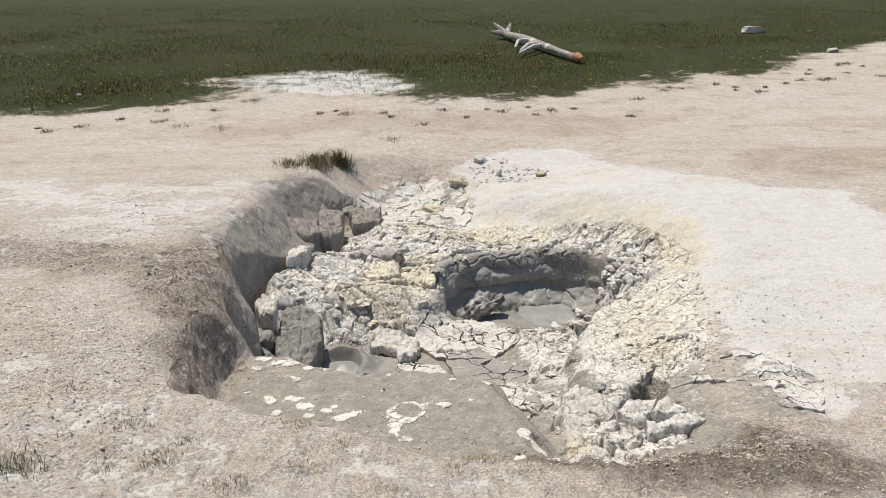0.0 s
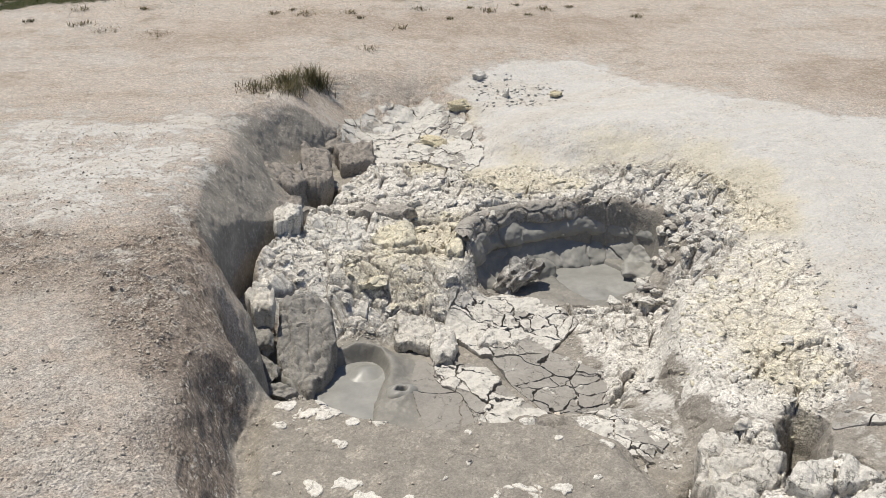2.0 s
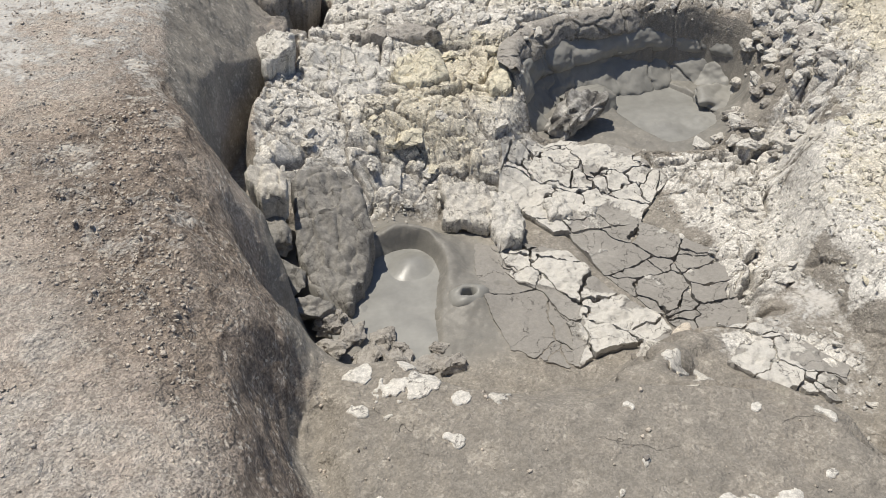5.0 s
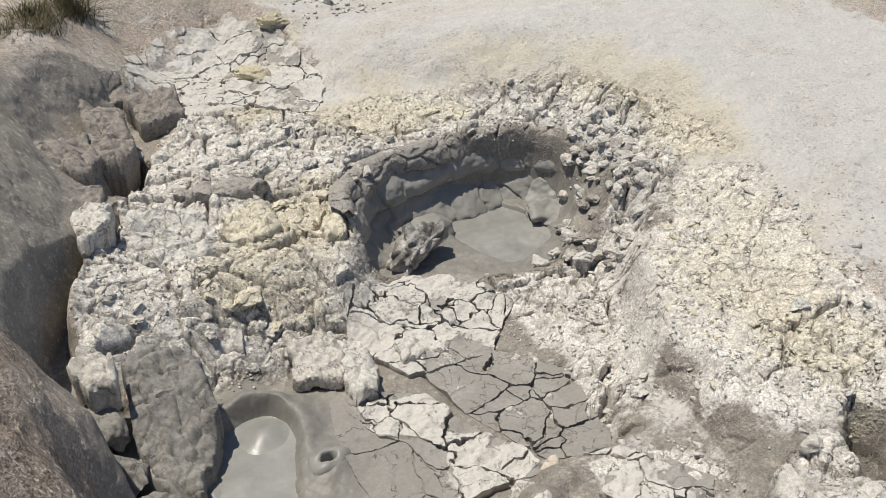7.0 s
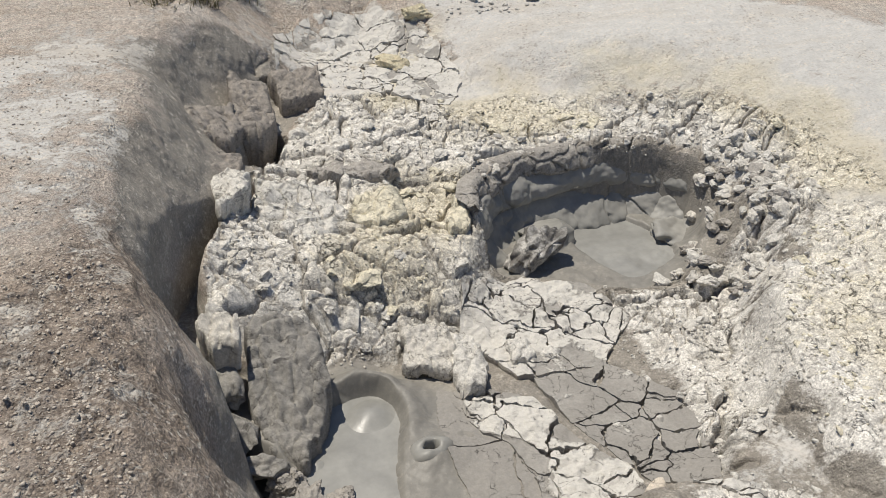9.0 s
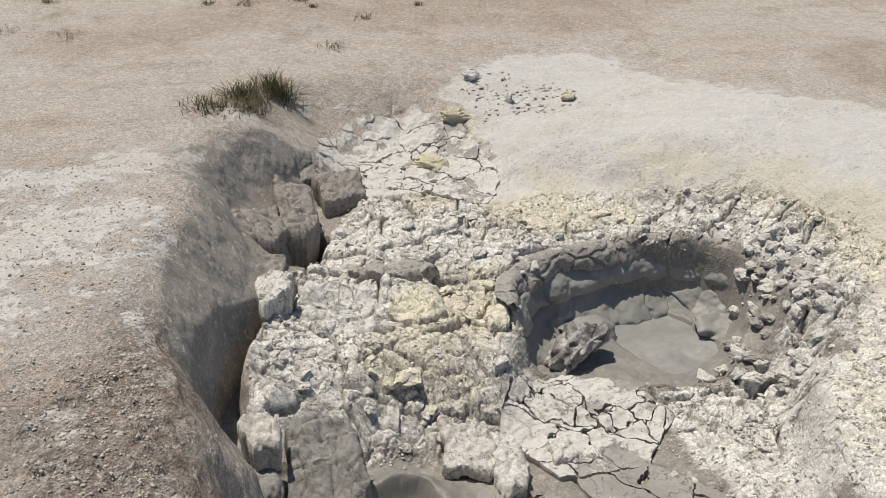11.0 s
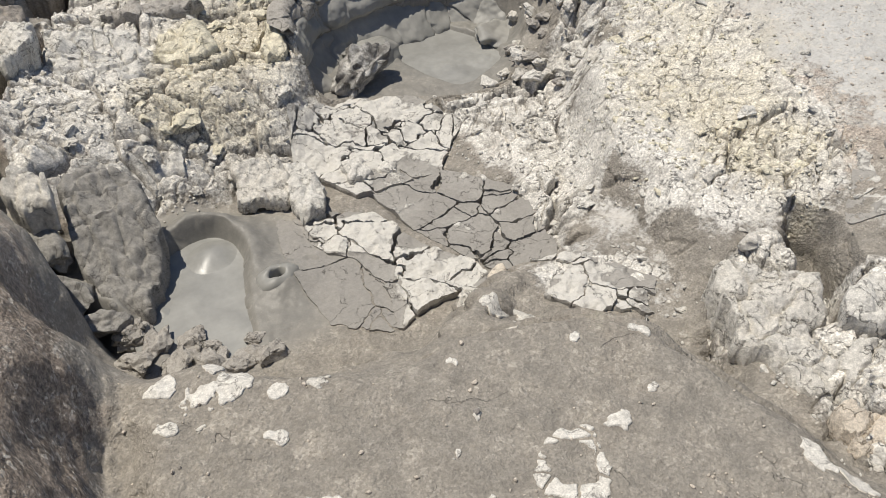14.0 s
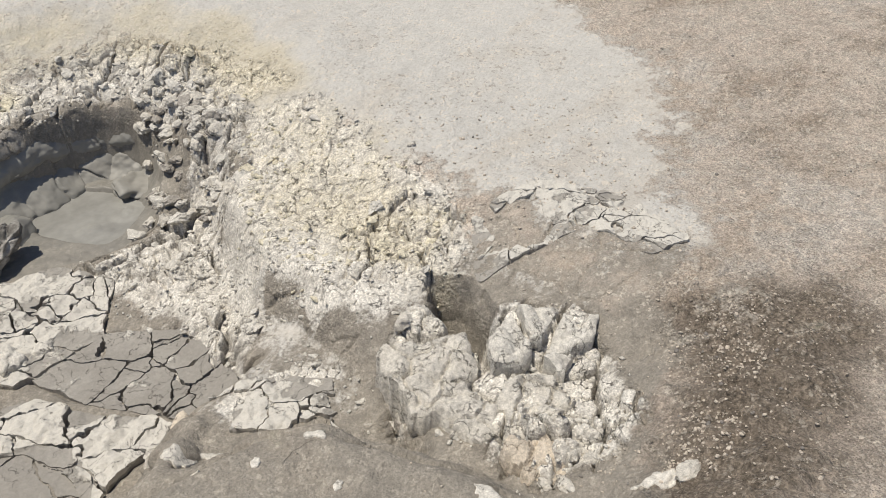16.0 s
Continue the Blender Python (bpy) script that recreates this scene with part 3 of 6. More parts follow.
FORE = [(-3.0, 2.0), (-3.0, 3.6), (-2.1, 3.5), (-1.5, 3.15), (-1.1, 3.02), (-0.5, 2.86), (0.1, 2.8), (0.4, 2.7), (0.7, 2.46), (1.05, 2.48), (1.35, 2.58), (1.9, 2.7), (2.0, 1.6), (-1.5, 1.4)]
BROWNS = [
    [(-3.6, 5.4), (-2.2, 5.05), (-1.55, 5.0), (-1.2, 4.8), (-1.0, 4.2), (-1.05, 3.6), (-1.3, 3.8), (-1.7, 4.3), (-2.4, 4.55), (-3.6, 4.85)],
    [(2.0, 3.43), (2.36, 3.84), (2.59, 3.93), (3.1, 4.85), (4.2, 5.0), (5, 4.0), (3.2, 2.6), (2.4, 2.9)],
    [(-0.95, 3.3), (-0.5, 2.95), (0.1, 2.9), (0.5, 3.05), (0.2, 3.3), (-0.3, 3.4), (-0.7, 3.5)],
]
RUSTS = [
    [(2.4, 7.7), (3.4, 8.5), (4.6, 8.5), (5.5, 7.6), (4.2, 7.4), (3.2, 6.95), (2.8, 7.2)],
    [(0.9, 9.5), (1.9, 9.4), (2.6, 10.2), (0.5, 10.6), (-1.4, 10.4), (-3.0, 9.5), (-2.4, 8.9), (-1.0, 9.4)],
    [(2.9, 6.2), (3.3, 6.2), (4.2, 5.9), (4.2, 5.5), (3.2, 5.8)],
]


def meadow_edge(x):
    return np.interp(x, [-9, -5.4, -4.2, -3.2, 0, 1.6, 3.3, 4.4, 6.5, 9, 14], [9.2, 10.0, 10.5, 11.0, 10.9, 11.1, 12.4, 12.4, 14.3, 16.5, 19])


def big_form(x, y):
    """The ground without its crust."""
    z = -0.29 * np.exp(-((x - 1.9) / 1.7) ** 2 - ((y - 3.7) / 2.6) ** 2) + 0.07 * np.exp(-((x + 1.7) / 0.9) ** 2 - ((y - 3.7) / 1.1) ** 2)
    z = z - 0.2 * np.exp(-((x - 0.5) / 1.1) ** 2 - ((y - 7.9) / 0.9) ** 2)
    rise = np.logaddexp(0, 3 * (y - 9.5)) / 3
    z = z + 3 * (1 - np.exp(-rise / 30))
    far = smooth01((np.hypot(x, y - 5) - 4) / 8)
    z = z + 0.10 * far * fbm(x, y, 5.0, 3, 1) + 0.022 * fbm(x, y, 0.9, 4, 2)
    z = z - 0.16 * share(x, y, SLOT, 0.3)
    for poly, level, sx, sy, soft, rag in (
            (HOLLOW, -0.44, 0.02, 0.015, 0.36, 0.035),
            (BAY, -0.3, -0.5, 0.0, 0.22, 0.025),
            (SLOT, -0.5, 0.0, 0.0, 0.14, 0.05),
            (APRON, -0.345, 0.02, 0.01, 0.09, 0.03),
            (CHANNEL, -0.6, 0.0, 0.0, 0.09, 0.04),
            (PIT, -0.78, 0.0, 0.0, 0.1, 0.03),
            (RAMP, -0.88, -0.2, 0.75, 0.07, 0.03),
            (FRONT, -0.52, -0.13, 0.02, 0.2, 0.04),
            (RIGHT_FLOOR, -0.72, 0.0, 0.0, 0.11, 0.04),
            (FLOOR, -0.80, 0.0, 0.0, 0.14, 0.04),
            (NOOK, -0.74, 0.0, 0.0, 0.04, 0.02),
            (CHASM, -0.86, 0.0, 0.0, 0.03, 0.015),
            (CLEFT, -0.62, 0.0, 0.0, 0.03, 0.015),
            (CAVE, -0.78, 0.0, 0.0, 0.035, 0.015),
            (BOWL, -0.48, 0.0, 0.0, 0.09, 0.03),
            (SADDLE, -0.77, 0.0, 0.0, 0.09, 0.03),
            (CRATER, -0.80, 0.0, 0.0, 0.035, 0.02),
            (TALUS, -0.66, 0.25, 0.0, 0.1, 0.04),
            (SCOOP, -0.68, 0.0, 0.0, 0.035, 0.02)):
        w = share(x, y, poly, soft, rag)
        cx, cy = poly[0]
        z = z * (1 - w) + (level + sx * (x - cx) + sy * (y - cy)) * w
    z = z - 0.05 * share(x, y, POOL_1, 0.03, 0.015) - 0.05 * share(x, y, POOL_2, 0.03, 0.015)
    k = (np.abs(x + 0.7) < 0.5) & (np.abs(y - 4.9) < 0.6)
    if k.any():
        d = away(x[k], y[k], POOL_1) + 0.012 * fbm(x[k], y[k], 0.1, 3, 1)
        lip = smooth01((d + 0.008) / 0.05) * np.exp(-(np.maximum(d - 0.045, 0) / 0.055) ** 2) * smooth01((y[k] - 4.78) / 0.2) * smooth01((x[k] + 0.84) / 0.06)
        z[k] += 0.055 * lip * (1 + 0.5 * fbm(x[k], y[k], 0.12, 2, 2))
    z = z + 0.035 * np.exp(-((x + 0.7) / 0.09) ** 2 - ((y - 5.25) / 0.07) ** 2)
    r = np.hypot(x - VENT[0], y - VENT[1])
    z = z + 0.04 * np.exp(-(r / 0.1) ** 2) - 0.1 * np.exp(-(r / 0.024) ** 4)
    return z


def among(x, y, polys, soft, rag=0.0, s=0):
    w = np.zeros(x.shape)
    for p in polys:
        w = np.maximum(w, share(x, y, p, soft, rag, s))
    return w


def dome(e):
    e = np.clip(e, 0, 1)
    return 1 - (1 - e) * (1 - e)


def crust(x, y):
    """Height of the crust on the big form, and how much of it is clod tops (1) or joints (0)."""
    wx, wy = warped(x, y)
    wx, wy = wx + 0.016 * fbm(x, y, 0.05, 3, 2), wy + 0.016 * fbm(x, y, 0.05, 3, 0)
    add, top = np.zeros(x.shape), np.ones(x.shape)
    coarse = among(x, y, COARSE, 0.05, 0.06, 1)
    k = (np.abs(x - 0.65) < 1.1) & (np.abs(y - 6.0) < 0.8)
    if k.any():
        d = away(x[k], y[k], BOWL) + 0.05 * fbm(x[k], y[k], 0.2, 3, 2)
        ring = smooth01((d + 0.03) / 0.05) * smooth01((0.32 - d) / 0.1) * smooth01((y[k] - 5.6) / 0.2)
        coarse[k] = np.maximum(coarse[k], ring)
    fine = np.maximum(among(x, y, FINE, 0.08, 0.08, 2), coarse)
    heap = share(x, y, COARSE[1], 0.06)
    fine = np.maximum(fine * (1 - share(x, y, CHANNEL, 0.06, 0.04) * (1 - smooth01((fbm(x, y, 0.17, 5, 2) - 0.02) / 0.05))), coarse)
    k = coarse > 0.01
    if k.any():
        # tilted slabs parted by narrow cracks, breaking up into crumbs here and there
        e0, w0, l0 = cell_noise(wx[k] * 0.8, wy[k] * 1.15, 0.23, 2)
        e1, w1, l1 = cell_noise(wx[k] + 3, wy[k] * 1.1, 0.095, 0)
        e2, w2, l2 = cell_noise(wx[k] + 1, wy[k] + 5, 0.042, 1)
        e3, w3, l3 = cell_noise(x[k] + 2, y[k] + 1, 0.02, 3)
        slab = smooth01((vnoise(x[k] * 3.3 + 2, y[k] * 3.3, 1) - 0.12) / 0.3)
        rough = 1 - slab
        wide = 0.5 + 1.3 * vnoise(x[k] * 7, y[k] * 7, 3)
        c0, c1, c2 = np.exp(-(e0 * 0.23 / (0.008 * wide)) ** 2), np.exp(-(e1 * 0.095 / (0.0055 * wide)) ** 2), np.exp(-(e2 * 0.042 / 0.0045) ** 2)
        split = np.exp(-(fbm(wx[k], wy[k], 0.34, 4, 2) / 0.012) ** 2) * smooth01((vnoise(x[k] * 2.2, y[k] * 2.2 + 4, 0) - 0.4) / 0.15)
        d0, d1, d2 = dome(e0 / 0.2), dome(e1 / 0.3), dome(e2 / 0.45)
        h = d0 * (0.03 * (w0 - 0.5) + 0.08 * l0 + 0.008)
        h = h + (0.35 + 0.65 * rough) * d1 * (0.026 * (w1 - 0.5) + 0.05 * l1) + 0.016 * rough * dome(e1 / 0.45)
        h = h + rough * (d2 * (0.012 * (w2 - 0.5) + 0.016 * l2) + 0.009 * dome(e2 / 0.6) + 0.003 * dome(e3 / 0.7)) + slab * 0.006 * d2 * (w2 - 0.5)
        h = h - 0.05 * c0 - (0.02 + 0.012 * rough) * c1 - 0.008 * rough * c2 - 0.035 * split
        bill = fbm(wx[k], wy[k], 0.075, 3, 3)
        h = h + 0.018 * np.abs(bill) - 0.005
        seam = np.exp(-(bill / 0.03) ** 2) * smooth01((vnoise(x[k] * 6, y[k] * 6 + 2, 2) - 0.3) / 0.2)
        add[k] += coarse[k] * (1 + 0.5 * heap[k]) * h * (1 - 0.45 * share(x[k], y[k], RAMP, 0.1))
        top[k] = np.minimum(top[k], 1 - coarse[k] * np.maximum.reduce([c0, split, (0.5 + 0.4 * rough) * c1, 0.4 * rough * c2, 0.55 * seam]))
    k = (fine > 0.01) & (coarse < 0.95)
    if k.any():
        # thin scales that lift at one side
        e2, w2, l2 = cell_noise(wx[k] * 1.02 + 4, wy[k] * 0.97 + 2, 0.075, 1)
        e3, w3, l3 = cell_noise(wx[k] * 0.98 + 1, wy[k] * 1.05 + 7, 0.034, 3)
        c2, c3 = np.exp(-(e2 * 0.075 / 0.006) ** 2), np.exp(-(e3 * 0.034 / 0.005) ** 2)
        some = smooth01((vnoise(x[k] * 5 + 3, y[k] * 5, 1) - 0.35) / 0.3)
        worn = smooth01((vnoise(x[k] * 2.6, y[k] * 2.6 + 8, 3) - 0.3) / 0.3)
        only = fine[k] * (1 - coarse[k])
        h = worn * (dome(e2 / 0.25) * (0.012 * (w2 - 0.5) + 0.024 * l2) - 0.008 * c2) + 0.004 * dome(e2 / 0.4)
        h = h + some * (dome(e3 / 0.3) * (0.009 * (w3 - 0.5) + 0.013 * l3) + 0.003 * dome(e3 / 0.5) - 0.004 * c3)
        add[k] += only * h
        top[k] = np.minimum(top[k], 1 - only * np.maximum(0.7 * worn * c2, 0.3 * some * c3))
    for poly, size, depth, s in ((CRACKED, 0.24, 0.022, 2), (CRACKED, 0.1, 0.006, 1), (PLATES_RIGHT, 0.2, 0.008, 3)):
        w = share(x, y, poly, 0.06, 0.05)
        k = w > 0.01
        if k.any():
            e3, w3, l3 = cell_noise(wx[k], wy[k], size, s)
            c3 = np.exp(-(e3 * size / 0.012) ** 2)
            add[k] += w[k] * depth * (0.7 * (w3 - 0.5) + 0.9 * l3 - c3)
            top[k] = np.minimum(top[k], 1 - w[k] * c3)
    add = add - 0.02 * among(x, y, PLATED, 0.02)
    near = 1 - smooth01((np.hypot(x - 0.2, y - 5) - 2.6) / 2)
    add = add + near * (0.010 * fbm(x, y, 0.11, 3, 0) + 0.006 * fbm(x, y, 0.03, 2, 2))
    bank = np.maximum(share(x, y, BROWNS[0], 0.15), share(x, y, DAMP, 0.2))
    add = add + bank * (0.028 * fbm(x, y, 0.07, 3, 1) + 0.05 * np.maximum(fbm(x, y, 0.035, 2, 3) - 0.15, 0))
    clump = share(x, y, FORE, 0.25, 0.1, 2)
    add = add + clump * (0.022 * np.maximum(fbm(x, y, 0.09, 3, 2), -0.2) + 0.035 * np.maximum(fbm(x, y, 0.04, 2, 1) - 0.12, 0))
    wetness = np.maximum(share(x, y, POOL_1, 0.12), share(x, y, POOL_2, 0.12))
    return add * (1 - 0.85 * wetness), top, coarse, fine


def height(x, y):
    x, y = np.atleast_1d(np.asarray(x, float)), np.atleast_1d(np.asarray(y, float))
    return big_form(x, y) + crust(x, y)[0]


def z_at(x, y):
    return float(height(x, y)[0])


# ---- helpers for meshes ----
def mesh_of(name, verts, faces, mat, smooth=False):
    me = bpy.data.meshes.new(name)
    me.from_pydata([tuple(v) for v in verts], [], [tuple(f) for f in faces])
    me.materials.append(mat)
    if smooth:
        me.polygons.foreach_set("use_smooth", [True] * len(me.polygons))
    me.update()
    return me


def fast_mesh(name, verts, faces, mat, smooth=False):
    """Verts (n, 3) and faces (m, 3 or 4) as arrays."""
    me = bpy.data.meshes.new(name)
    verts, faces = np.asarray(verts, np.float32), np.asarray(faces, np.int32)
    me.vertices.add(len(verts))
    me.vertices.foreach_set("co", verts.ravel())
    me.loops.add(faces.size)
    me.loops.foreach_set("vertex_index", faces.ravel())
    me.polygons.add(len(faces))
    me.polygons.foreach_set("loop_start", np.arange(0, faces.size, faces.shape[1], dtype=np.int32))
    me.materials.append(mat)
    if smooth:
        me.polygons.foreach_set("use_smooth", np.ones(len(faces), bool))
    me.update(calc_edges=True)
    return me


def part(name, me, parent, label=""):
    ob = new(name, me)
    ob.parent = parent
    if label:
        ob["label"] = label
    return ob


def empty(name, x, y, z):
    ob = new(name)
    ob.empty_display_size = 0.1
    ob.location = (x, y, z)
    return ob


# ---- the ground: one sheet to the horizon ----
def spread(lo, hi, fine, far_lo, far_hi, growth=1.09, most=9.0):
    mid = list(np.arange(lo, hi, fine))
    left, p, d = [], lo, fine
    while p > far_lo:
        d = min(d * growth, most)
        p -= d
        left.append(p)
    right, p, d = [], mid[-1], fine
    while p < far_hi:
        d = min(d * growth, most)
        p += d
        right.append(p)
    return np.array(left[::-1] + mid + right)


def build_ground():
    xs = spread(-1.36, 1.66, 0.0045, -220, 220, 1.05)
    ys = np.concatenate([spread(3.1, 6.6, 0.0045, -120, 6.59, 1.05)[:-1], spread(6.6, 8.2, 0.008, 6.6, 260, 1.03)])
    ys = np.unique(ys)
    ys = ys[np.insert(np.diff(ys) > 0.0025, 0, True)]
    gx, gy = np.meshgrid(xs, ys)
    x, y = gx.ravel(), gy.ravel()
    base = big_form(x, y)
    add, top, coarse, fine = crust(x, y)
    nx, ny = len(xs), len(ys)
    gz_y, gz_x = np.gradient(base.reshape(ny, nx), ys, xs)
    slope = np.hypot(gz_x, gz_y).ravel()
    steep = smooth01((slope - 0.7) / 0.8)
    z = base + add * (1 - 0.95 * smooth01((slope - 0.7) / 0.7) * (1 - 0.6 * np.maximum(coarse, fine)))
    # broken faces: steep walls bulge and recede along their own normal
    k = steep > 0.02
    size = np.sqrt(1 + slope[k] ** 2)
    u = x[k] + y[k] + 0.05 * fbm(x[k] + y[k], z[k], 0.15, 2, 1)
    v = z[k] * 1.15 + 0.06 * fbm(x[k] - y[k], z[k], 0.2, 2, 2)
    e1, w1, l1 = cell_noise(u, v, 0.17, 1)
    e2, w2, l2 = cell_noise(u + 3, v + 1, 0.075, 2)
    out = 0.03 * (w1 - 0.5) + 0.05 * l1 - 0.018 * np.exp(-(e1 * 0.17 / 0.012) ** 2)
    out = out + 0.008 * (w2 - 0.5) + 0.012 * l2 - 0.004 * np.exp(-(e2 * 0.075 / 0.01) ** 2) + 0.035 * fbm(u, v, 0.3, 3, 3)
    earth = 0.014 * fbm(y[k] + 0.3 * x[k], z[k] * 1.3, 0.24, 5, 1) + 0.011 * fbm(y[k] + 0.5 * x[k], z[k], 0.06, 4, 2)
    west = 1 - smooth01((x[k] + 0.98) / 0.1)
    out = out * (1 - west) + earth * west
    basin = share(x[k], y[k], BOWL, 0.2)
    ledges = 0.02 * fbm(u * 0.6, v * 1.8, 0.16, 4, 1) + 0.014 * (w1 - 0.5) + 0.012 * l1 + 0.012 * (w2 - 0.5) - 0.008 * np.exp(-(e2 * 0.075 / 0.01) ** 2)
    out = out * (1 - basin) + ledges * basin
    out = out * (1 - 0.8 * np.maximum(coarse, fine)[k])
    out = steep[k] * out * (1 - 0.6 * smooth01((x[k] - 0.7) / 0.5))
    out = out * (1 - 0.85 * share(x[k], y[k], SLICK, 0.15)) 
    x, y, z = x.copy(), y.copy(), z.copy()
    x0, y0 = x.copy(), y.copy()
    x[k] += -gz_x.ravel()[k] / size * out
    y[k] += -gz_y.ravel()[k] / size * out
    z[k] += out / size
    i = (np.arange(ny - 1)[:, None] * nx + np.arange(nx - 1)[None, :]).ravel()
    faces = np.stack([i, i + 1, i + nx + 1, i + nx], 1)
    me = fast_mesh("ground", np.stack([x, y, z], 1), faces, M_GROUND, True)
    x, y = x0, y0
    inner = np.maximum(share(x, y, BAY_MUD, 0.07, 0.06), share(x, y, SLOT, 0.08, 0.05))
    mud = np.maximum.reduce([inner, share(x, y, PIT_MUD, 0.1, 0.06), share(x, y, APRON, 0.1, 0.08), share(x, y, FLOOR, 0.08, 0.05), share(x, y, BOWL, 0.17, 0.05), share(x, y, CHANNEL, 0.1, 0.05),
                             0.7 * share(x, y, PLATES_RIGHT, 0.05, 0.08), 0.8 * share(x, y, SCOOP, 0.04), 0.75 * share(x, y, RUNNEL, 0.12, 0.08)])
    white = np.maximum(among(x, y, WHITES[:2] + WHITES[3:], 0.32, 0.2, 3), 0.62 * share(x, y, WHITES[2], 0.6, 0.45, 3))
    white = np.maximum.reduce([white, 0.5 * among(x, y, SCRAPS, 0.12, 0.1, 1), 0.3 * share(x, y, BAND_WHITE, 0.07, 0.06, 1), 0.42 * share(x, y, PLATES_RIGHT, 0.1, 0.08, 1), share(x, y, COARSE[4], 0.05, 0.05, 1), 0.15 * share(x, y, PALE_FLAT, 0.07, 0.06, 1)])
    fore = share(x, y, FORE, 0.2, 0.15, 2)
    edge = share(x, y, BROWNS[0], 0.5, 0.3, 3) * (x < -1.25)
    white = np.maximum.reduce([white, 0.42 * fore, 0.3 * edge])
    yellow = np.maximum(among(x, y, YELLOWS[:2] + YELLOWS[4:], 0.2, 0.1, 2), np.maximum(0.85 * share(x, y, YELLOWS[2], 0.25, 0.2, 2), share(x, y, YELLOWS[3], 0.1, 0.1, 1)))
    yellow = yellow * np.clip(0.9 + 0.5 * fbm(x, y, 0.35, 4, 3), 0, 1.1)
    crusty = np.maximum(coarse, fine)
    white = np.maximum.reduce([white, 0.95 * crusty, 0.6 * among(x, y, FINE, 0.18, 0.15, 1), 0.9 * share(x, y, HOLLOW, 0.4, 0.1) * smooth01((y - 5.0) / 0.5) * (1 - mud)])
    white = np.maximum(white - 0.3 * (1 - top) - 0.45 * steep * (1 - 0.8 * crusty), 0)
    white = white * (1 - 0.22 * share(x, y, COARSE[1], 0.06, 0.05))
    basin = share(x, y, BOWL, 0.12, 0.05)
    white = white * (1 - basin)
    yellow = yellow * (1 - basin)
    damp = np.maximum(0.9 * share(x, y, DAMP, 0.25, 0.28, 3), 0.35 * share(x, y, RUNNEL, 0.15, 0.1, 1))
    white = white * (1 - 0.9 * damp * (1 - crusty))
    bay = share(x, y, BAY_MUD, 0.07, 0.06)
    mud = np.maximum.reduce([mud * (1 - 0.5 * crusty) * (1 - 0.3 * bay * (y > 5.15)), np.maximum(0.75 * share(x, y, HOLLOW, 0.2, 0.1), 1.1 * share(x, y, HOLLOW, 0.1, 0.05) * (y < 6.2) * (1 - 0.5 * crusty)) * (1 - bay), 0.3 * crusty * (1 - top)])
    mud = np.maximum(mud, 0.95 * basin)
    brown = np.maximum(0.58 * among(x, y, BROWNS[:1], 0.6, 0.35, 1), np.maximum(0.2 * among(x, y, BROWNS[1:2], 0.35, 0.3, 1), 0.36 * among(x, y, BROWNS[2:], 0.35, 0.3, 1)))
    brown = np.maximum(brown, 0.9 * share(x, y, SLOT, 0.25) * (1 - mud))
    brown = np.maximum.reduce([brown, 0.9 * steep * (x < -0.9) * (y < 4.6), 0.6 * bay, 0.75 * share(x, y, RIM, 0.25, 0.2, 2)])
    sheet = {
        "white": white, "yellow": 1.15 * yellow * (0.5 + 0.4 * top) * np.where(crusty > 0.05, 1, 0.8), "mud": mud, "brown": brown,
        # joint: where the ground colour is darkened for bare mud and crack shade
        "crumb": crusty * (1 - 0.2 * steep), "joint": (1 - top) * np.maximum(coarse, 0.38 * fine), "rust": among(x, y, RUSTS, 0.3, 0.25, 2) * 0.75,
        "grass": smooth01((y - meadow_edge(x) + 1.2 * fbm(x, y, 1.2, 4, 2) + 0.3) / 1.6) * (1 - 0.62 * share(x, y, WHITES[3], 0.5, 0.4)),
        "face": steep * (x < -0.85), "damp": damp, "wet": np.maximum.reduce([0.2 * bay, 0.05 * steep * (x < -0.7), 0.72 * share(x, y, SLICK, 0.1, 0.06), 0.28 * share(x, y, BOWL, 0.12, 0.05), 0.75 * share(x, y, SLICK_2, 0.06, 0.04), share(x, y, POOL_1, 0.07, 0.03), share(x, y, POOL_2, 0.09, 0.04), 0.8 * share(x, y, CHASM, 0.06), 0.8 * share(x, y, CAVE, 0.05),
                                  0.6 * share(x, y, CRATER, 0.05, 0.03)]) * (1 - 0.85 * crusty),
    }
    for name, v in sheet.items():
        a = me.attributes.new(name, "FLOAT", "POINT")
        a.data.foreach_set("value", np.clip(v, 0, 1).astype(np.float32))
    ob = new("ground", me)
    return tagged(ob, "pale geothermal ground with a collapsed grey mud pit and a green meadow beyond", "ground", kind="structure")


ground = build_ground()


# ---- mud pools ----
def inside(px, py, poly):
    return away(np.array([px]), np.array([py]), poly)[0] < 0


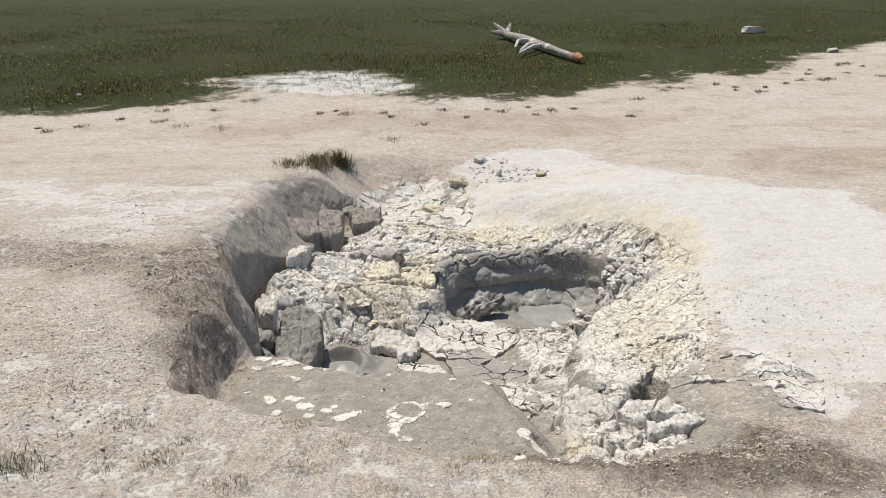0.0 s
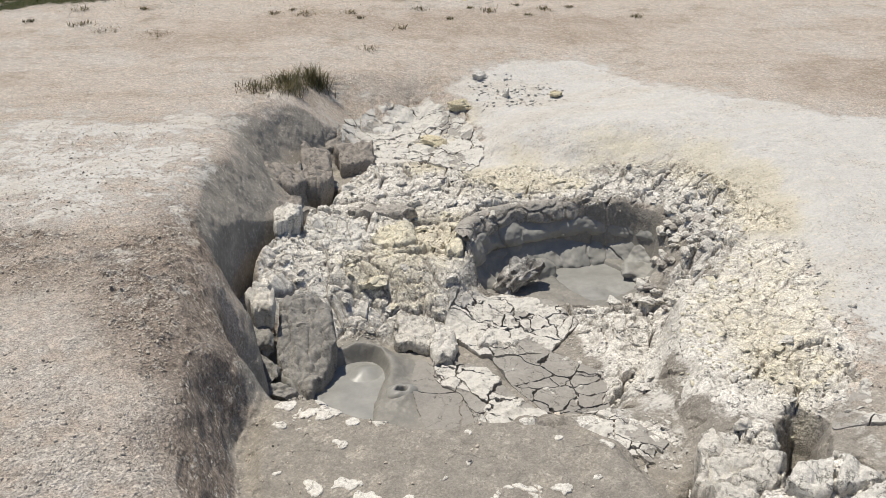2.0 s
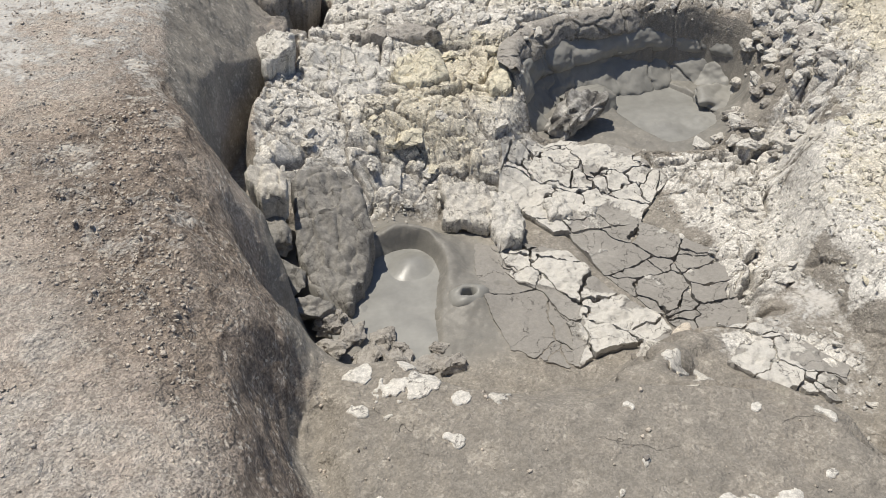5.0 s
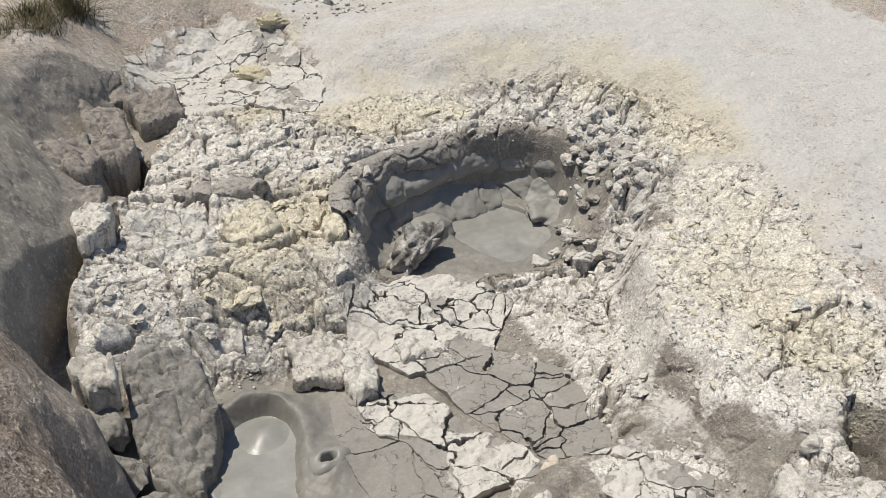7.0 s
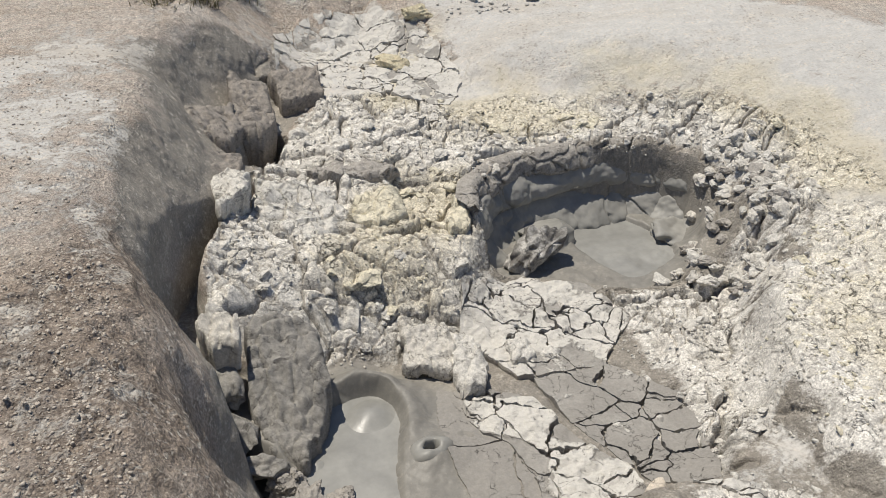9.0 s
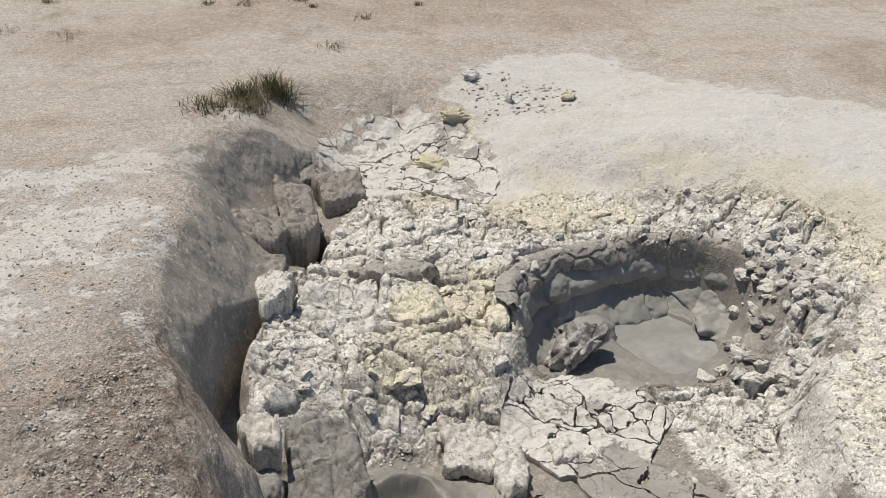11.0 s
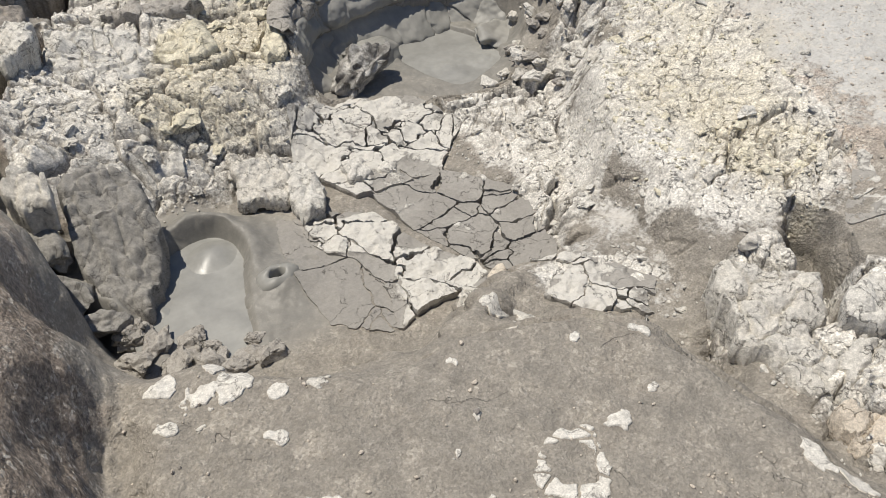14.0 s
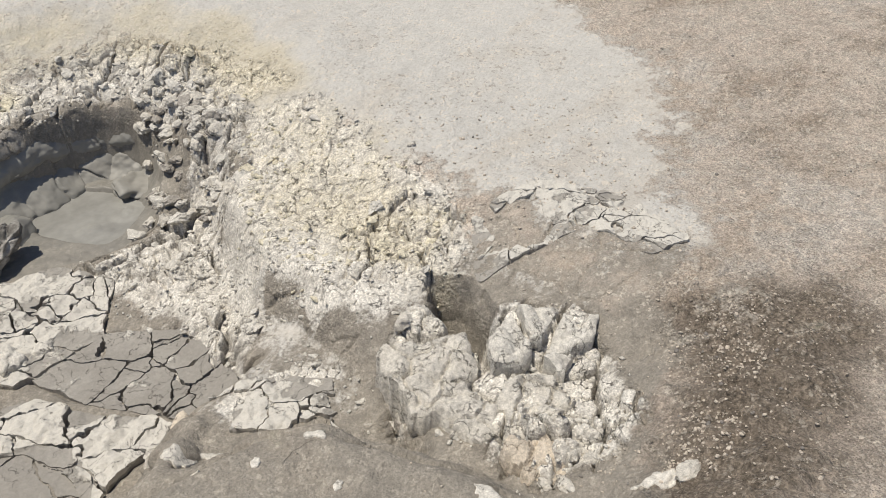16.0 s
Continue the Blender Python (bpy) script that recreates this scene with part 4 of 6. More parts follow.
def build_pool(name, outline, level, swells, label):
    xs = np.arange(min(p[0] for p in outline) - 0.08, max(p[0] for p in outline) + 0.08, 0.014)
    ys = np.arange(min(p[1] for p in outline) - 0.08, max(p[1] for p in outline) + 0.08, 0.014)
    gx, gy = np.meshgrid(xs, ys)
    x, y = gx.ravel(), gy.ravel()
    z = level + 0.004 * fbm(x, y, 0.25, 3, 1)
    for cx, cy, r, h in swells:
        d = np.hypot(x - cx, y - cy)
        z = z + h * np.exp(-(d / r) ** 2) + 0.004 * np.cos(np.minimum(d / r, 4) * 6) * np.exp(-d / (2 * r))
    nx, ny = len(xs), len(ys)
    i = (np.arange(ny - 1)[:, None] * nx + np.arange(nx - 1)[None, :]).ravel()
    mid = away(x, y, outline)
    faces = np.stack([i, i + 1, i + nx + 1, i + nx], 1)
    faces = faces[(mid[faces].max(1) < 0.07)]
    me = fast_mesh(name, np.stack([x, y, z], 1), faces, M_POOL, True)
    ob = new(name, me)
    ob.modifiers.new("depth", "SOLIDIFY").thickness = 0.03
    return tagged(ob, label, "mud pool")


def bubble(pool, x, y, z, r, high):
    """A swelling skin of mud over rising gas."""
    verts, faces, n = [(0, 0, high)], [], 28
    rings = 9
    for j in range(1, rings + 1):
        q = j / rings
        for i in range(n):
            a = 2 * math.pi * i / n
            w = r * q * (1 + 0.08 * math.sin(2 * a + 0.7) + 0.03 * math.sin(5 * a))
            verts.append((w * math.cos(a), w * math.sin(a), high * (1 - q * q) ** 1.5 - 0.004 * q))
    for i in range(n):
        faces.append((0, 1 + i, 1 + (i + 1) % n))
    for j in range(rings - 1):
        for i in range(n):
            a, b = 1 + j * n, 1 + (j + 1) * n
            faces.append((a + i, b + i, b + (i + 1) % n, a + (i + 1) % n))
    ob = part("bubble", mesh_of("bubble", verts, faces, M_POOL, True), pool, "round swelling mud bubble")
    ob.location = (x, y, z)


near_pool = build_pool("mud_pool", POOL_1, -0.82, [(-0.62, 4.62, 0.03, 0.006)], "smooth liquid grey mud pool with a swelling bubble")
bubble(near_pool, -0.64, 5.02, -0.819, 0.1, 0.028)
bubble(near_pool, -0.86, 4.82, -0.819, 0.035, 0.006)
far_pool = build_pool("mud_pool", POOL_2, -0.825, [(0.72, 5.84, 0.06, 0.014), (0.9, 5.86, 0.05, 0.01)], "glossy grey mud pool below an undercut bank")


bubble(far_pool, 0.72, 5.86, -0.824, 0.07, 0.012)
bubble(far_pool, 0.92, 5.88, -0.824, 0.05, 0.01)


def build_vent():
    prof = [(r * 0.72, h) for r, h in ((0.0, -0.12), (0.022, -0.11), (0.029, -0.04), (0.033, 0.004), (0.042, 0.009), (0.055, 0.006), (0.07, 0.001), (0.085, -0.012), (0.095, -0.04))]
    n, verts, faces = 28, [], []
    for j, (r, h) in enumerate(prof):
        for i in range(n):
            a = 2 * math.pi * i / n
            w = 1 + 0.13 * math.sin(a * 2 + 0.6) + 0.06 * math.sin(a * 5 + j)
            verts.append((r * w * math.cos(a) * 1.15, r * w * math.sin(a), h + 0.004 * math.sin(3 * a + 1)))
    for j in range(len(prof) - 1):
        for i in range(n):
            faces.append((j * n + i, j * n + (i + 1) % n, (j + 1) * n + (i + 1) % n, (j + 1) * n + i))
    ob = new("mud_vent", mesh_of("mud_vent", verts, faces, M_SLICK, True))
    ob.location = (VENT[0], VENT[1], z_at(VENT[0] + 0.045, VENT[1]) + 0.002)
    return tagged(ob, "small wet mud cone with an open round vent", "mud vent")


build_vent()


# ---- mud forms that overhang ----
def along(points, step):
    """A smooth line through points in plan, at even steps, with its left-hand normal."""
    p = np.array(points, float)
    d = np.r_[0, np.cumsum(np.hypot(*np.diff(p, axis=0).T))]
    t = np.arange(0, d[-1], step)
    line = np.stack([np.interp(t, d, p[:, i]) for i in range(2)], 1)
    for _ in range(int(0.05 / step)):
        line[1:-1] = 0.25 * line[:-2] + 0.5 * line[1:-1] + 0.25 * line[2:]
    way = np.gradient(line, axis=0)
    way /= np.linalg.norm(way, axis=1)[:, None]
    return t, line, np.stack([-way[:, 1], way[:, 0]], 1)


def sweep(name, points, profile, mat, bulge, step=0.007, fine=0.007, seed=0, lift=None):
    """A bank of mud swept along a line: profile holds (distance to the line's right, height); bulge(s, z) pushes its face out."""
    t, line, left = along(points, step)
    p = np.array(profile, float)
    d = np.r_[0, np.cumsum(np.hypot(*np.diff(p, axis=0).T))]
    q = np.arange(0, d[-1] + fine, fine)
    off, z = np.interp(q, d, p[:, 0]), np.interp(q, d, p[:, 1])
    for _ in range(2):
        off[1:-1] = 0.25 * off[:-2] + 0.5 * off[1:-1] + 0.25 * off[2:]
        z[1:-1] = 0.25 * z[:-2] + 0.5 * z[1:-1] + 0.25 * z[2:]
    ss, zz = np.meshgrid(t, z, indexing="ij")
    oo = np.broadcast_to(off, ss.shape)
    face = smooth01((oo - off.min()) / 0.05)
    ends = smooth01(np.minimum(ss, t[-1] - ss) / 0.1)
    oo = oo * (0.35 + 0.65 * ends) + bulge(ss.ravel(), zz.ravel()).reshape(ss.shape) * face
    if lift is not None:
        zz = zz + lift(ss.ravel(), zz.ravel()).reshape(ss.shape)
    x, y = line[:, 0][:, None] - left[:, 0][:, None] * oo, line[:, 1][:, None] - left[:, 1][:, None] * oo
    ns, nz = ss.shape
    i = (np.arange(ns - 1)[:, None] * nz + np.arange(nz - 1)[None, :]).ravel()
    return fast_mesh(name, np.stack([x, y, zz], 2).reshape(-1, 3), np.stack([i, i + nz, i + nz + 1, i + 1], 1), mat, True)


def blocky(s, z):
    """Broken mud faces: blocks, ledges and cracks."""
    u, v = s + 0.04 * fbm(s, z, 0.12, 3, 1), z + 0.03 * fbm(s, z, 0.15, 3, 2)
    e1, w1, l1 = cell_noise(u, v * 1.7, 0.16, 1)
    e2, w2, l2 = cell_noise(u + 3, v * 1.4, 0.06, 2)
    return 0.025 * (w1 - 0.5) + 0.03 * l1 - 0.025 * np.exp(-(e1 * 0.16 / 0.009) ** 2) + 0.01 * (w2 - 0.5) + 0.008 * l2 + 0.05 * fbm(s, z, 0.3, 4, 3) + 0.012 * fbm(s, z, 0.05, 3, 0)


def slumped(s, z):
    """Soft wet mud that has crept and sagged."""
    return 0.05 * fbm(s, z * 1.6, 0.32, 3, 1) + 0.025 * fbm(s, z * 1.4, 0.09, 4, 2) - 0.02 * np.exp(-(fbm(s, z, 0.3, 3, 0) / 0.02) ** 2)


def crater_bank():
    root = tagged(empty("crater_bank", 0.6, 6.4, -0.45), "overhanging grey mud bank with a sagging wet ledge above the pool", "mud bank")
    rim = [(-0.04, 5.84), (0.02, 6.04), (0.14, 6.2), (0.32, 6.3), (0.58, 6.36), (0.92, 6.38), (1.14, 6.32), (1.27, 6.14), (1.3, 5.95)]
    upper = [(-0.1, -0.46), (-0.03, -0.44), (0.0, -0.455), (0.025, -0.49), (0.045, -0.54), (0.04, -0.565), (-0.06, -0.58)]
    lower = [(-0.06, -0.51), (0.02, -0.53), (0.05, -0.57), (0.075, -0.615), (0.085, -0.65), (0.075, -0.675), (0.04, -0.685), (-0.06, -0.69)]
    foot = [(-0.05, -0.62), (0.045, -0.67), (0.085, -0.72), (0.13, -0.77), (0.18, -0.81), (0.21, -0.86)]
    for name, profile, mat, bulge, label in (("cracked_band", upper, M_BANK_DRY, blocky, "cracked drier mud band under the rim"), ("wet_ledge", lower, M_SLICK, slumped, "sagging wet mud ledge"),
                                             ("bank_foot", foot, M_SLICK, slumped, "wet mud foot of the bank")):
        ob = part(name, sweep(name, rim, profile, mat, bulge), root, label)
        ob.location = (-0.6, -6.4, 0.45)


crater_bank()


# ---- clods and stones ----
def lump(seed, detail=2, flat=0.75, rough=0.35, mat=None, name="clod", sharp=True):
    """An angular clod about 1 m across, cut by random planes."""
    rng = np.random.RandomState(seed)
    bm = bmesh.new()
    bmesh.ops.create_icosphere(bm, subdivisions=detail, radius=0.5)
    cuts = [(Vector(rng.normal(size=3)).normalized(), rng.uniform(0.24, 0.42)) for _ in range(11)]
    for v in bm.verts:
        for n, d in cuts:
            over = v.co.dot(n) - d
            if over > 0:
                v.co -= n * over * 0.97
        v.co *= 1 + rough * (noise.noise(v.co * 2.6 + Vector((seed * 3.1, 0, 0))) * 0.8 + noise.noise(v.co * 7 + Vector((0, seed * 1.7, 0))) * 0.55)
        v.co.z *= flat
    me = bpy.data.meshes.new(name)
    bm.to_mesh(me)
    bm.free()
    if mat:
        me.materials.append(mat)
    me.polygons.foreach_set("use_smooth", [True] * len(me.polygons))
    if sharp:
        me.set_sharp_from_angle(angle=0.5)
    return me


def arrays(me):
    v = np.zeros(len(me.vertices) * 3, np.float32)
    me.vertices.foreach_get("co", v)
    f = np.zeros(len(me.polygons) * 3, np.int32)
    me.polygons.foreach_get("vertices", f)
    return v.reshape(-1, 3), f.reshape(-1, 3)


def scatter_mesh(name, shapes, px, py, pz, size, mat, seed, sink=0.15, flat=(0.7, 1.1)):
    """Many lumps joined into one mesh."""
    rng = np.random.RandomState(seed)
    vs, fs, base = [], [], 0
    for i in range(len(px)):
        v, f = shapes[rng.randint(len(shapes))]
        m = Euler(rng.uniform(-0.5, 0.5, 2).tolist() + [rng.uniform(0, 6.28)]).to_matrix()
        w = (v * (size[i] * np.array([rng.uniform(0.75, 1.25), rng.uniform(0.75, 1.25), rng.uniform(*flat)]))) @ np.array(m).T
        w = w + np.array([px[i], py[i], pz[i] + size[i] * (0.3 - sink)])
        vs.append(w)
        fs.append(f + base)
        base += len(v)
    return fast_mesh(name, np.concatenate(vs), np.concatenate(fs), mat)


def pick_in(polys, n, seed, thin=None):
    """Random places within outlines, by their area."""
    rng = np.random.RandomState(seed)
    xs, ys = [], []
    area = [abs(sum(a[0] * b[1] - b[0] * a[1] for a, b in zip(p, p[1:] + p[:1]))) / 2 for p in polys]
    for p, a in zip(polys, area):
        want = int(n * a / sum(area))
        while want > 0:
            x = rng.uniform(min(q[0] for q in p), max(q[0] for q in p), want * 3)
            y = rng.uniform(min(q[1] for q in p), max(q[1] for q in p), want * 3)
            k = away(x, y, p) < rng.exponential(0.03, want * 3)
            x, y = x[k][:want], y[k][:want]
            xs.append(x)
            ys.append(y)
            want -= len(x)
    return np.concatenate(xs), np.concatenate(ys)


LUMPS = [lump(i, 3, 0.75, 0.4) for i in range(18)]
SHAPES = [arrays(m) for m in LUMPS]
SMALL = [arrays(lump(40 + i, 2, 0.8, 0.75)) for i in range(12)]
TINY = [arrays(lump(90 + i, 1, 0.8, 0.5)) for i in range(7)]


def rubble():
    """The crumbled crust, past counting: joined by what it is made of."""
    rng = np.random.RandomState(3)
    x1, y1 = pick_in(COARSE, 200, 11)
    x2, y2 = pick_in(FINE, 500, 12)
    x3, y3 = pick_in(COARSE + FINE, 3000, 13)
    s1 = 0.035 * (0.7 + 1.6 * rng.beta(1.1, 2.6, len(x1)))
    s2 = 0.024 * (0.6 + 1.9 * rng.beta(1.1, 3.2, len(x2)))
    s3 = 0.008 + 0.016 * rng.beta(1, 3, len(x3))
    for x, y, size, shapes, seed, sink, flat in ((x1, y1, s1, SHAPES, 5, 0.24, (0.6, 0.9)), (x2, y2, s2, SMALL, 6, 0.36, (0.5, 0.9)), (x3, y3, s3, TINY, 7, 0.1, (0.7, 1.1))):
        z = height(x, y)
        near_pool = np.maximum(share(x, y, POOL_1, 0.05), share(x, y, POOL_2, 0.05)) > 0.3
        flat_ok = ~near_pool
        x, y, z, size = x[flat_ok], y[flat_ok], z[flat_ok], size[flat_ok]
        yel = among(x, y, YELLOWS, 0.2, 0.1, 2) + 0.5 * fbm(x, y, 0.25, 3, 1) + rng.uniform(-0.2, 0.2, len(x)) > 0.55
        rest = 0.5 + 0.55 * fbm(x, y, 0.3, 3, 2) + rng.uniform(-0.3, 0.3, len(x))
        for name, k, mat, label in (
                ("sulphur_rubble", yel, M_YELLOW, "crumbled pale yellow sulphur crust round the pit"),
                ("white_rubble", ~yel & (rest < 0.5), M_WHITE, "crumbled white sinter crust round the pit"),
                ("pale_rubble", ~yel & (rest >= 0.5) & (rest < 1.0), M_PALE, "crumbled pale grey dry mud round the pit"),
                ("grey_rubble", ~yel & (rest >= 1.0), M_GREY, "crumbled grey mud among the pale crust")):
            if k.sum() > 2:
                tagged(new(name, scatter_mesh(name, shapes, x[k], y[k], z[k], size[k], mat, seed, sink, flat)), label, "rubble", kind="stuff")


rubble()


def back_crumbs():
    """White crumbs strewn on the pale ground behind the pit."""
    rng = np.random.RandomState(14)
    x, y = pick_in([[(0.2, 8.3), (0.35, 8.62), (0.6, 8.42), (1.0, 8.1), (0.75, 7.8), (0.3, 7.9)]], 160, 15)
    size = 0.012 + 0.05 * rng.beta(1, 5, len(x))
    me = scatter_mesh("white_crumbs", SMALL, x, y, height(x, y), size, M_WHITE, 9, 0.15, (0.5, 0.9))
    tagged(new("white_crumbs", me), "white sinter crumbs strewn over pale ground", "rubble", kind="stuff")


back_crumbs()


def pebbles():
    """Gravel on the open banks."""
    rng = np.random.RandomState(8)
    banks = [BROWNS[0], BROWNS[1], BROWNS[2], [(-2.6, 2.0), (-1.0, 2.0), (-1.0, 3.2), (-1.6, 3.8), (-2.6, 4.2)], [(-1.4, 5.2), (-1.5, 6.8), (-2.6, 6.8), (-2.4, 5.2)],
             [(1.4, 3.5), (2.2, 3.5), (2.4, 4.2), (1.6, 5.0), (1.45, 4.2)], APRON, PLATES_RIGHT] + SCRAPS + [DAMP, RIM]
    many = (5200, 2200, 500, 4200, 1800, 700, 200, 250, 500, 300, 800, 1200)
    px, py = [], []
    for b, n, s in zip(banks, many, range(20, 50)):
        x, y = pick_in([b], n, s)
        px.append(x)
        py.append(y)
    x, y = np.concatenate(px), np.concatenate(py)
    k = ~((away(x, y, SLOT) < 0.03) & (away(x, y, APRON) > 0)) & (y > 1.6)
    x, y = x[k], y[k]
    gentle = np.hypot(big_form(x + 0.03, y) - big_form(x - 0.03, y), big_form(x, y + 0.03) - big_form(x, y - 0.03)) < 0.036
    x, y = x[gentle], y[gentle]
    size = 0.004 + 0.022 * rng.beta(1, 5, len(x))
    z = height(x, y)
    dark = rng.rand(len(x)) < 0.06
    for name, k, mat, label in (("pebbles", ~dark, M_PEBBLE, "loose pale gravel strewn over the banks"), ("dark_pebbles", dark, M_DARKPEB, "loose dark gravel strewn over the banks")):
        tagged(new(name, scatter_mesh(name, TINY, x[k], y[k], z[k], size[k], mat, 6)), label, "gravel", kind="stuff")


pebbles()


def clod_field():
    """The larger clods that lie along the ridges, one by one."""
    rng = np.random.RandomState(21)
    crusts = {}
    for key, label in (("yellow", "heap of broken pale yellow sulphur crust"), ("white", "heap of broken white and grey crust clods")):
        ob = empty("crust_heap", 0.0, 5.0, -0.6)
        crusts[key] = tagged(ob, label, "crust heap", "heaps of broken crust")
    mats = {"yellow": [M_YELLOW], "white": [M_WHITE, M_PALE, M_WHITE, M_PALE]}
    meshes = {}
    for key, ms in mats.items():
        meshes[key] = []
        for j, m in enumerate(ms):
            for i in range(6):
                meshes[key].append(lump(60 + i + 10 * j, 4, 0.6, 0.42, m))
    x, y = pick_in(COARSE, 90, 31)
    z = height(x, y)
    yel = among(x, y, YELLOWS, 0.1, 0.08, 2) > 0.5
    for i in range(len(x)):
        key = "yellow" if yel[i] and rng.rand() < 0.8 else "white"
        s = 0.05 + 0.09 * rng.beta(1.2, 3.5)
        ob = part("clod", meshes[key][rng.randint(len(meshes[key]))], crusts[key])
        ob.location = (x[i], y[i] - 5.0, z[i] + 0.6 - s * 0.04)
        ob.rotation_euler = (rng.uniform(-0.5, 0.5), rng.uniform(-0.5, 0.5), rng.uniform(0, 6.28))
        ob.scale = (s * rng.uniform(0.8, 1.35), s * rng.uniform(0.8, 1.2), s * rng.uniform(0.8, 1.15))


clod_field()


def stone(name, x, y, size, mat, seed, label, category, turn=0.0, sink=0.2, squash=(1, 1, 1), tilt=(0, 0), detail=4, rough=0.4, z=None):
    me = lump(seed, detail, 0.85, rough, mat, name, mat is not M_SLICK)
    ob = new(name, me)
    ob.scale = [size * k for k in squash]
    ob.rotation_euler = (tilt[0], tilt[1], turn)
    ob.location = (x, y, (z_at(x, y) if z is None else z) + size * squash[2] * (0.42 - sink))
    return tagged(ob, label, category)


stone("boulder", 0.29, 5.87, 0.3, M_BOULDER, 5, "mottled grey and white boulder of hardened mud beside the pool", "boulder", 0.5, 0.1, (1.05, 0.72, 0.8), (0.25, -0.35), 5, 0.55)
stone("mud_mound", 0.43, 6.06, 0.36, M_SLICK, 12, "wet grey mud mound behind the mottled boulder", "mud mound", 0.2, 0.36, (1.0, 0.85, 0.62), (0.1, 0.1), 5, 0.16, -0.8)
stone("mud_mound", 1.08, 6.08, 0.34, M_SLICK, 13, "glossy wet mud mound behind the far pool", "mud mound", 0.4, 0.36, (1.15, 0.8, 0.5), (0.15, -0.1), 5, 0.5, -0.82)
stone("ochre_stone", 0.12, 7.98, 0.2, M_OCHRE, 7, "ochre yellow sulphur crusted stone on white ground", "stone", 0.3, 0.25, (1.4, 0.8, 0.6))
stone("ochre_stone", -0.12, 7.5, 0.22, M_OCHRE, 8, "olive yellow crusted stone at the edge of cracked crust", "stone", 0.9, 0.3, (0.7, 1.3, 0.6))
stone("ochre_stone", 0.9, 8.0, 0.09, M_OCHRE, 9, "small ochre stone on pale ground", "stone", 0.3, 0.2, (1.2, 0.9, 0.9))
stone("white_stone", 0.33, 8.45, 0.14, M_WHITE, 14, "white sinter stone lying on pale ground", "stone", 0.7, 0.2, (1.4, 0.8, 0.6))
stone("white_stone", 0.5, 8.06, 0.12, M_WHITE, 15, "small white sinter stone on pale ground", "stone", 1.7, 0.2, (1.0, 0.8, 0.9))
stone("white_clod", 0.45, 3.0, 0.07, M_PALE, 17, "white crust clod on brown gravel", "clod", 0.4, 0.25, (1.3, 0.8, 0.35))
stone("white_clod", 0.68, 2.92, 0.075, M_PALE, 18, "white crust clod on brown gravel", "clod", 1.4, 0.25, (0.8, 1.2, 0.4))
stone("yellow_block", 0.06, 4.33, 0.1, M_PALE, 24, "pale broken clod at the lip of the apron", "clod", 0.3, 0.2, (1.3, 0.8, 0.8))


for i, (x, y, size) in enumerate(((-0.97, 4.74, 0.12), (-0.9, 4.66, 0.13), (-0.98, 4.6, 0.15), (-0.87, 4.54, 0.12), (-0.78, 4.5, 0.11), (-0.68, 4.46, 0.1))):
    stone("mud_clod", x, y, size, M_GREY, 80 + i, "wet grey clod of mud at the pool's edge", "clod", i * 1.3, 0.25, (1.2, 0.9, 0.7), (0.2, 0.1 * i), 4, 0.45, max(z_at(x, y), -0.82))


rng = np.random.RandomState(44)
for i in range(24):
    t = rng.rand()
    x, y = 0.88 + 0.36 * t + rng.normal(0, 0.05), 5.52 + 0.42 * t + rng.normal(0, 0.05)
    stone("crust_clod", x, y, 0.045 + 0.07 * rng.beta(1.2, 2.5), (M_PALE, M_WHITE, M_GREY)[i % 3], 120 + i % 9, "pale clod on the rubble slope beside the far pool", "clod", i * 1.1, 0.2,
          (1.2, 0.9, 0.8), (rng.uniform(-0.4, 0.4), rng.uniform(-0.4, 0.4)), 3, 0.6)["group"] = "clods on the rubble slope"
for i in range(70):
    a = radians(rng.uniform(-75, 30))
    x, y = 0.78 + (0.5 + rng.normal(0.04, 0.06)) * math.cos(a), 5.86 + (0.5 + rng.normal(0.04, 0.06)) * math.sin(a)
    if z_at(x, y) < -0.74:
        continue
    stone("crust_clod", x, y, 0.05 + 0.09 * rng.beta(1.2, 2.8), (M_WHITE, M_PALE, M_WHITE, M_PALE, M_GREY)[i % 5], 160 + i % 11, "pale crust clod along the rim of the far pool", "clod", i * 1.3, 0.36,
          (1.15, 0.95, 0.85), (rng.uniform(-0.3, 0.3), rng.uniform(-0.3, 0.3)), 4, 0.36)["group"] = "clods along the far rim"
for i in range(16):
    t = i / 15
    x, y = -0.98 + 0.42 * t + rng.normal(0, 0.02), 4.74 - 0.26 * t + rng.normal(0, 0.03)
    stone("mud_clod", x, y, 0.05 + 0.07 * rng.rand(), M_GREY, 140 + i % 7, "wet grey clod of mud at the pool's edge", "clod", i * 1.7, 0.25, (1.2, 0.9, 0.7), (0.2, 0.3 * rng.rand()), 3, 0.5,
          max(z_at(x, y), -0.82))["group"] = "clods at the pool's edge"


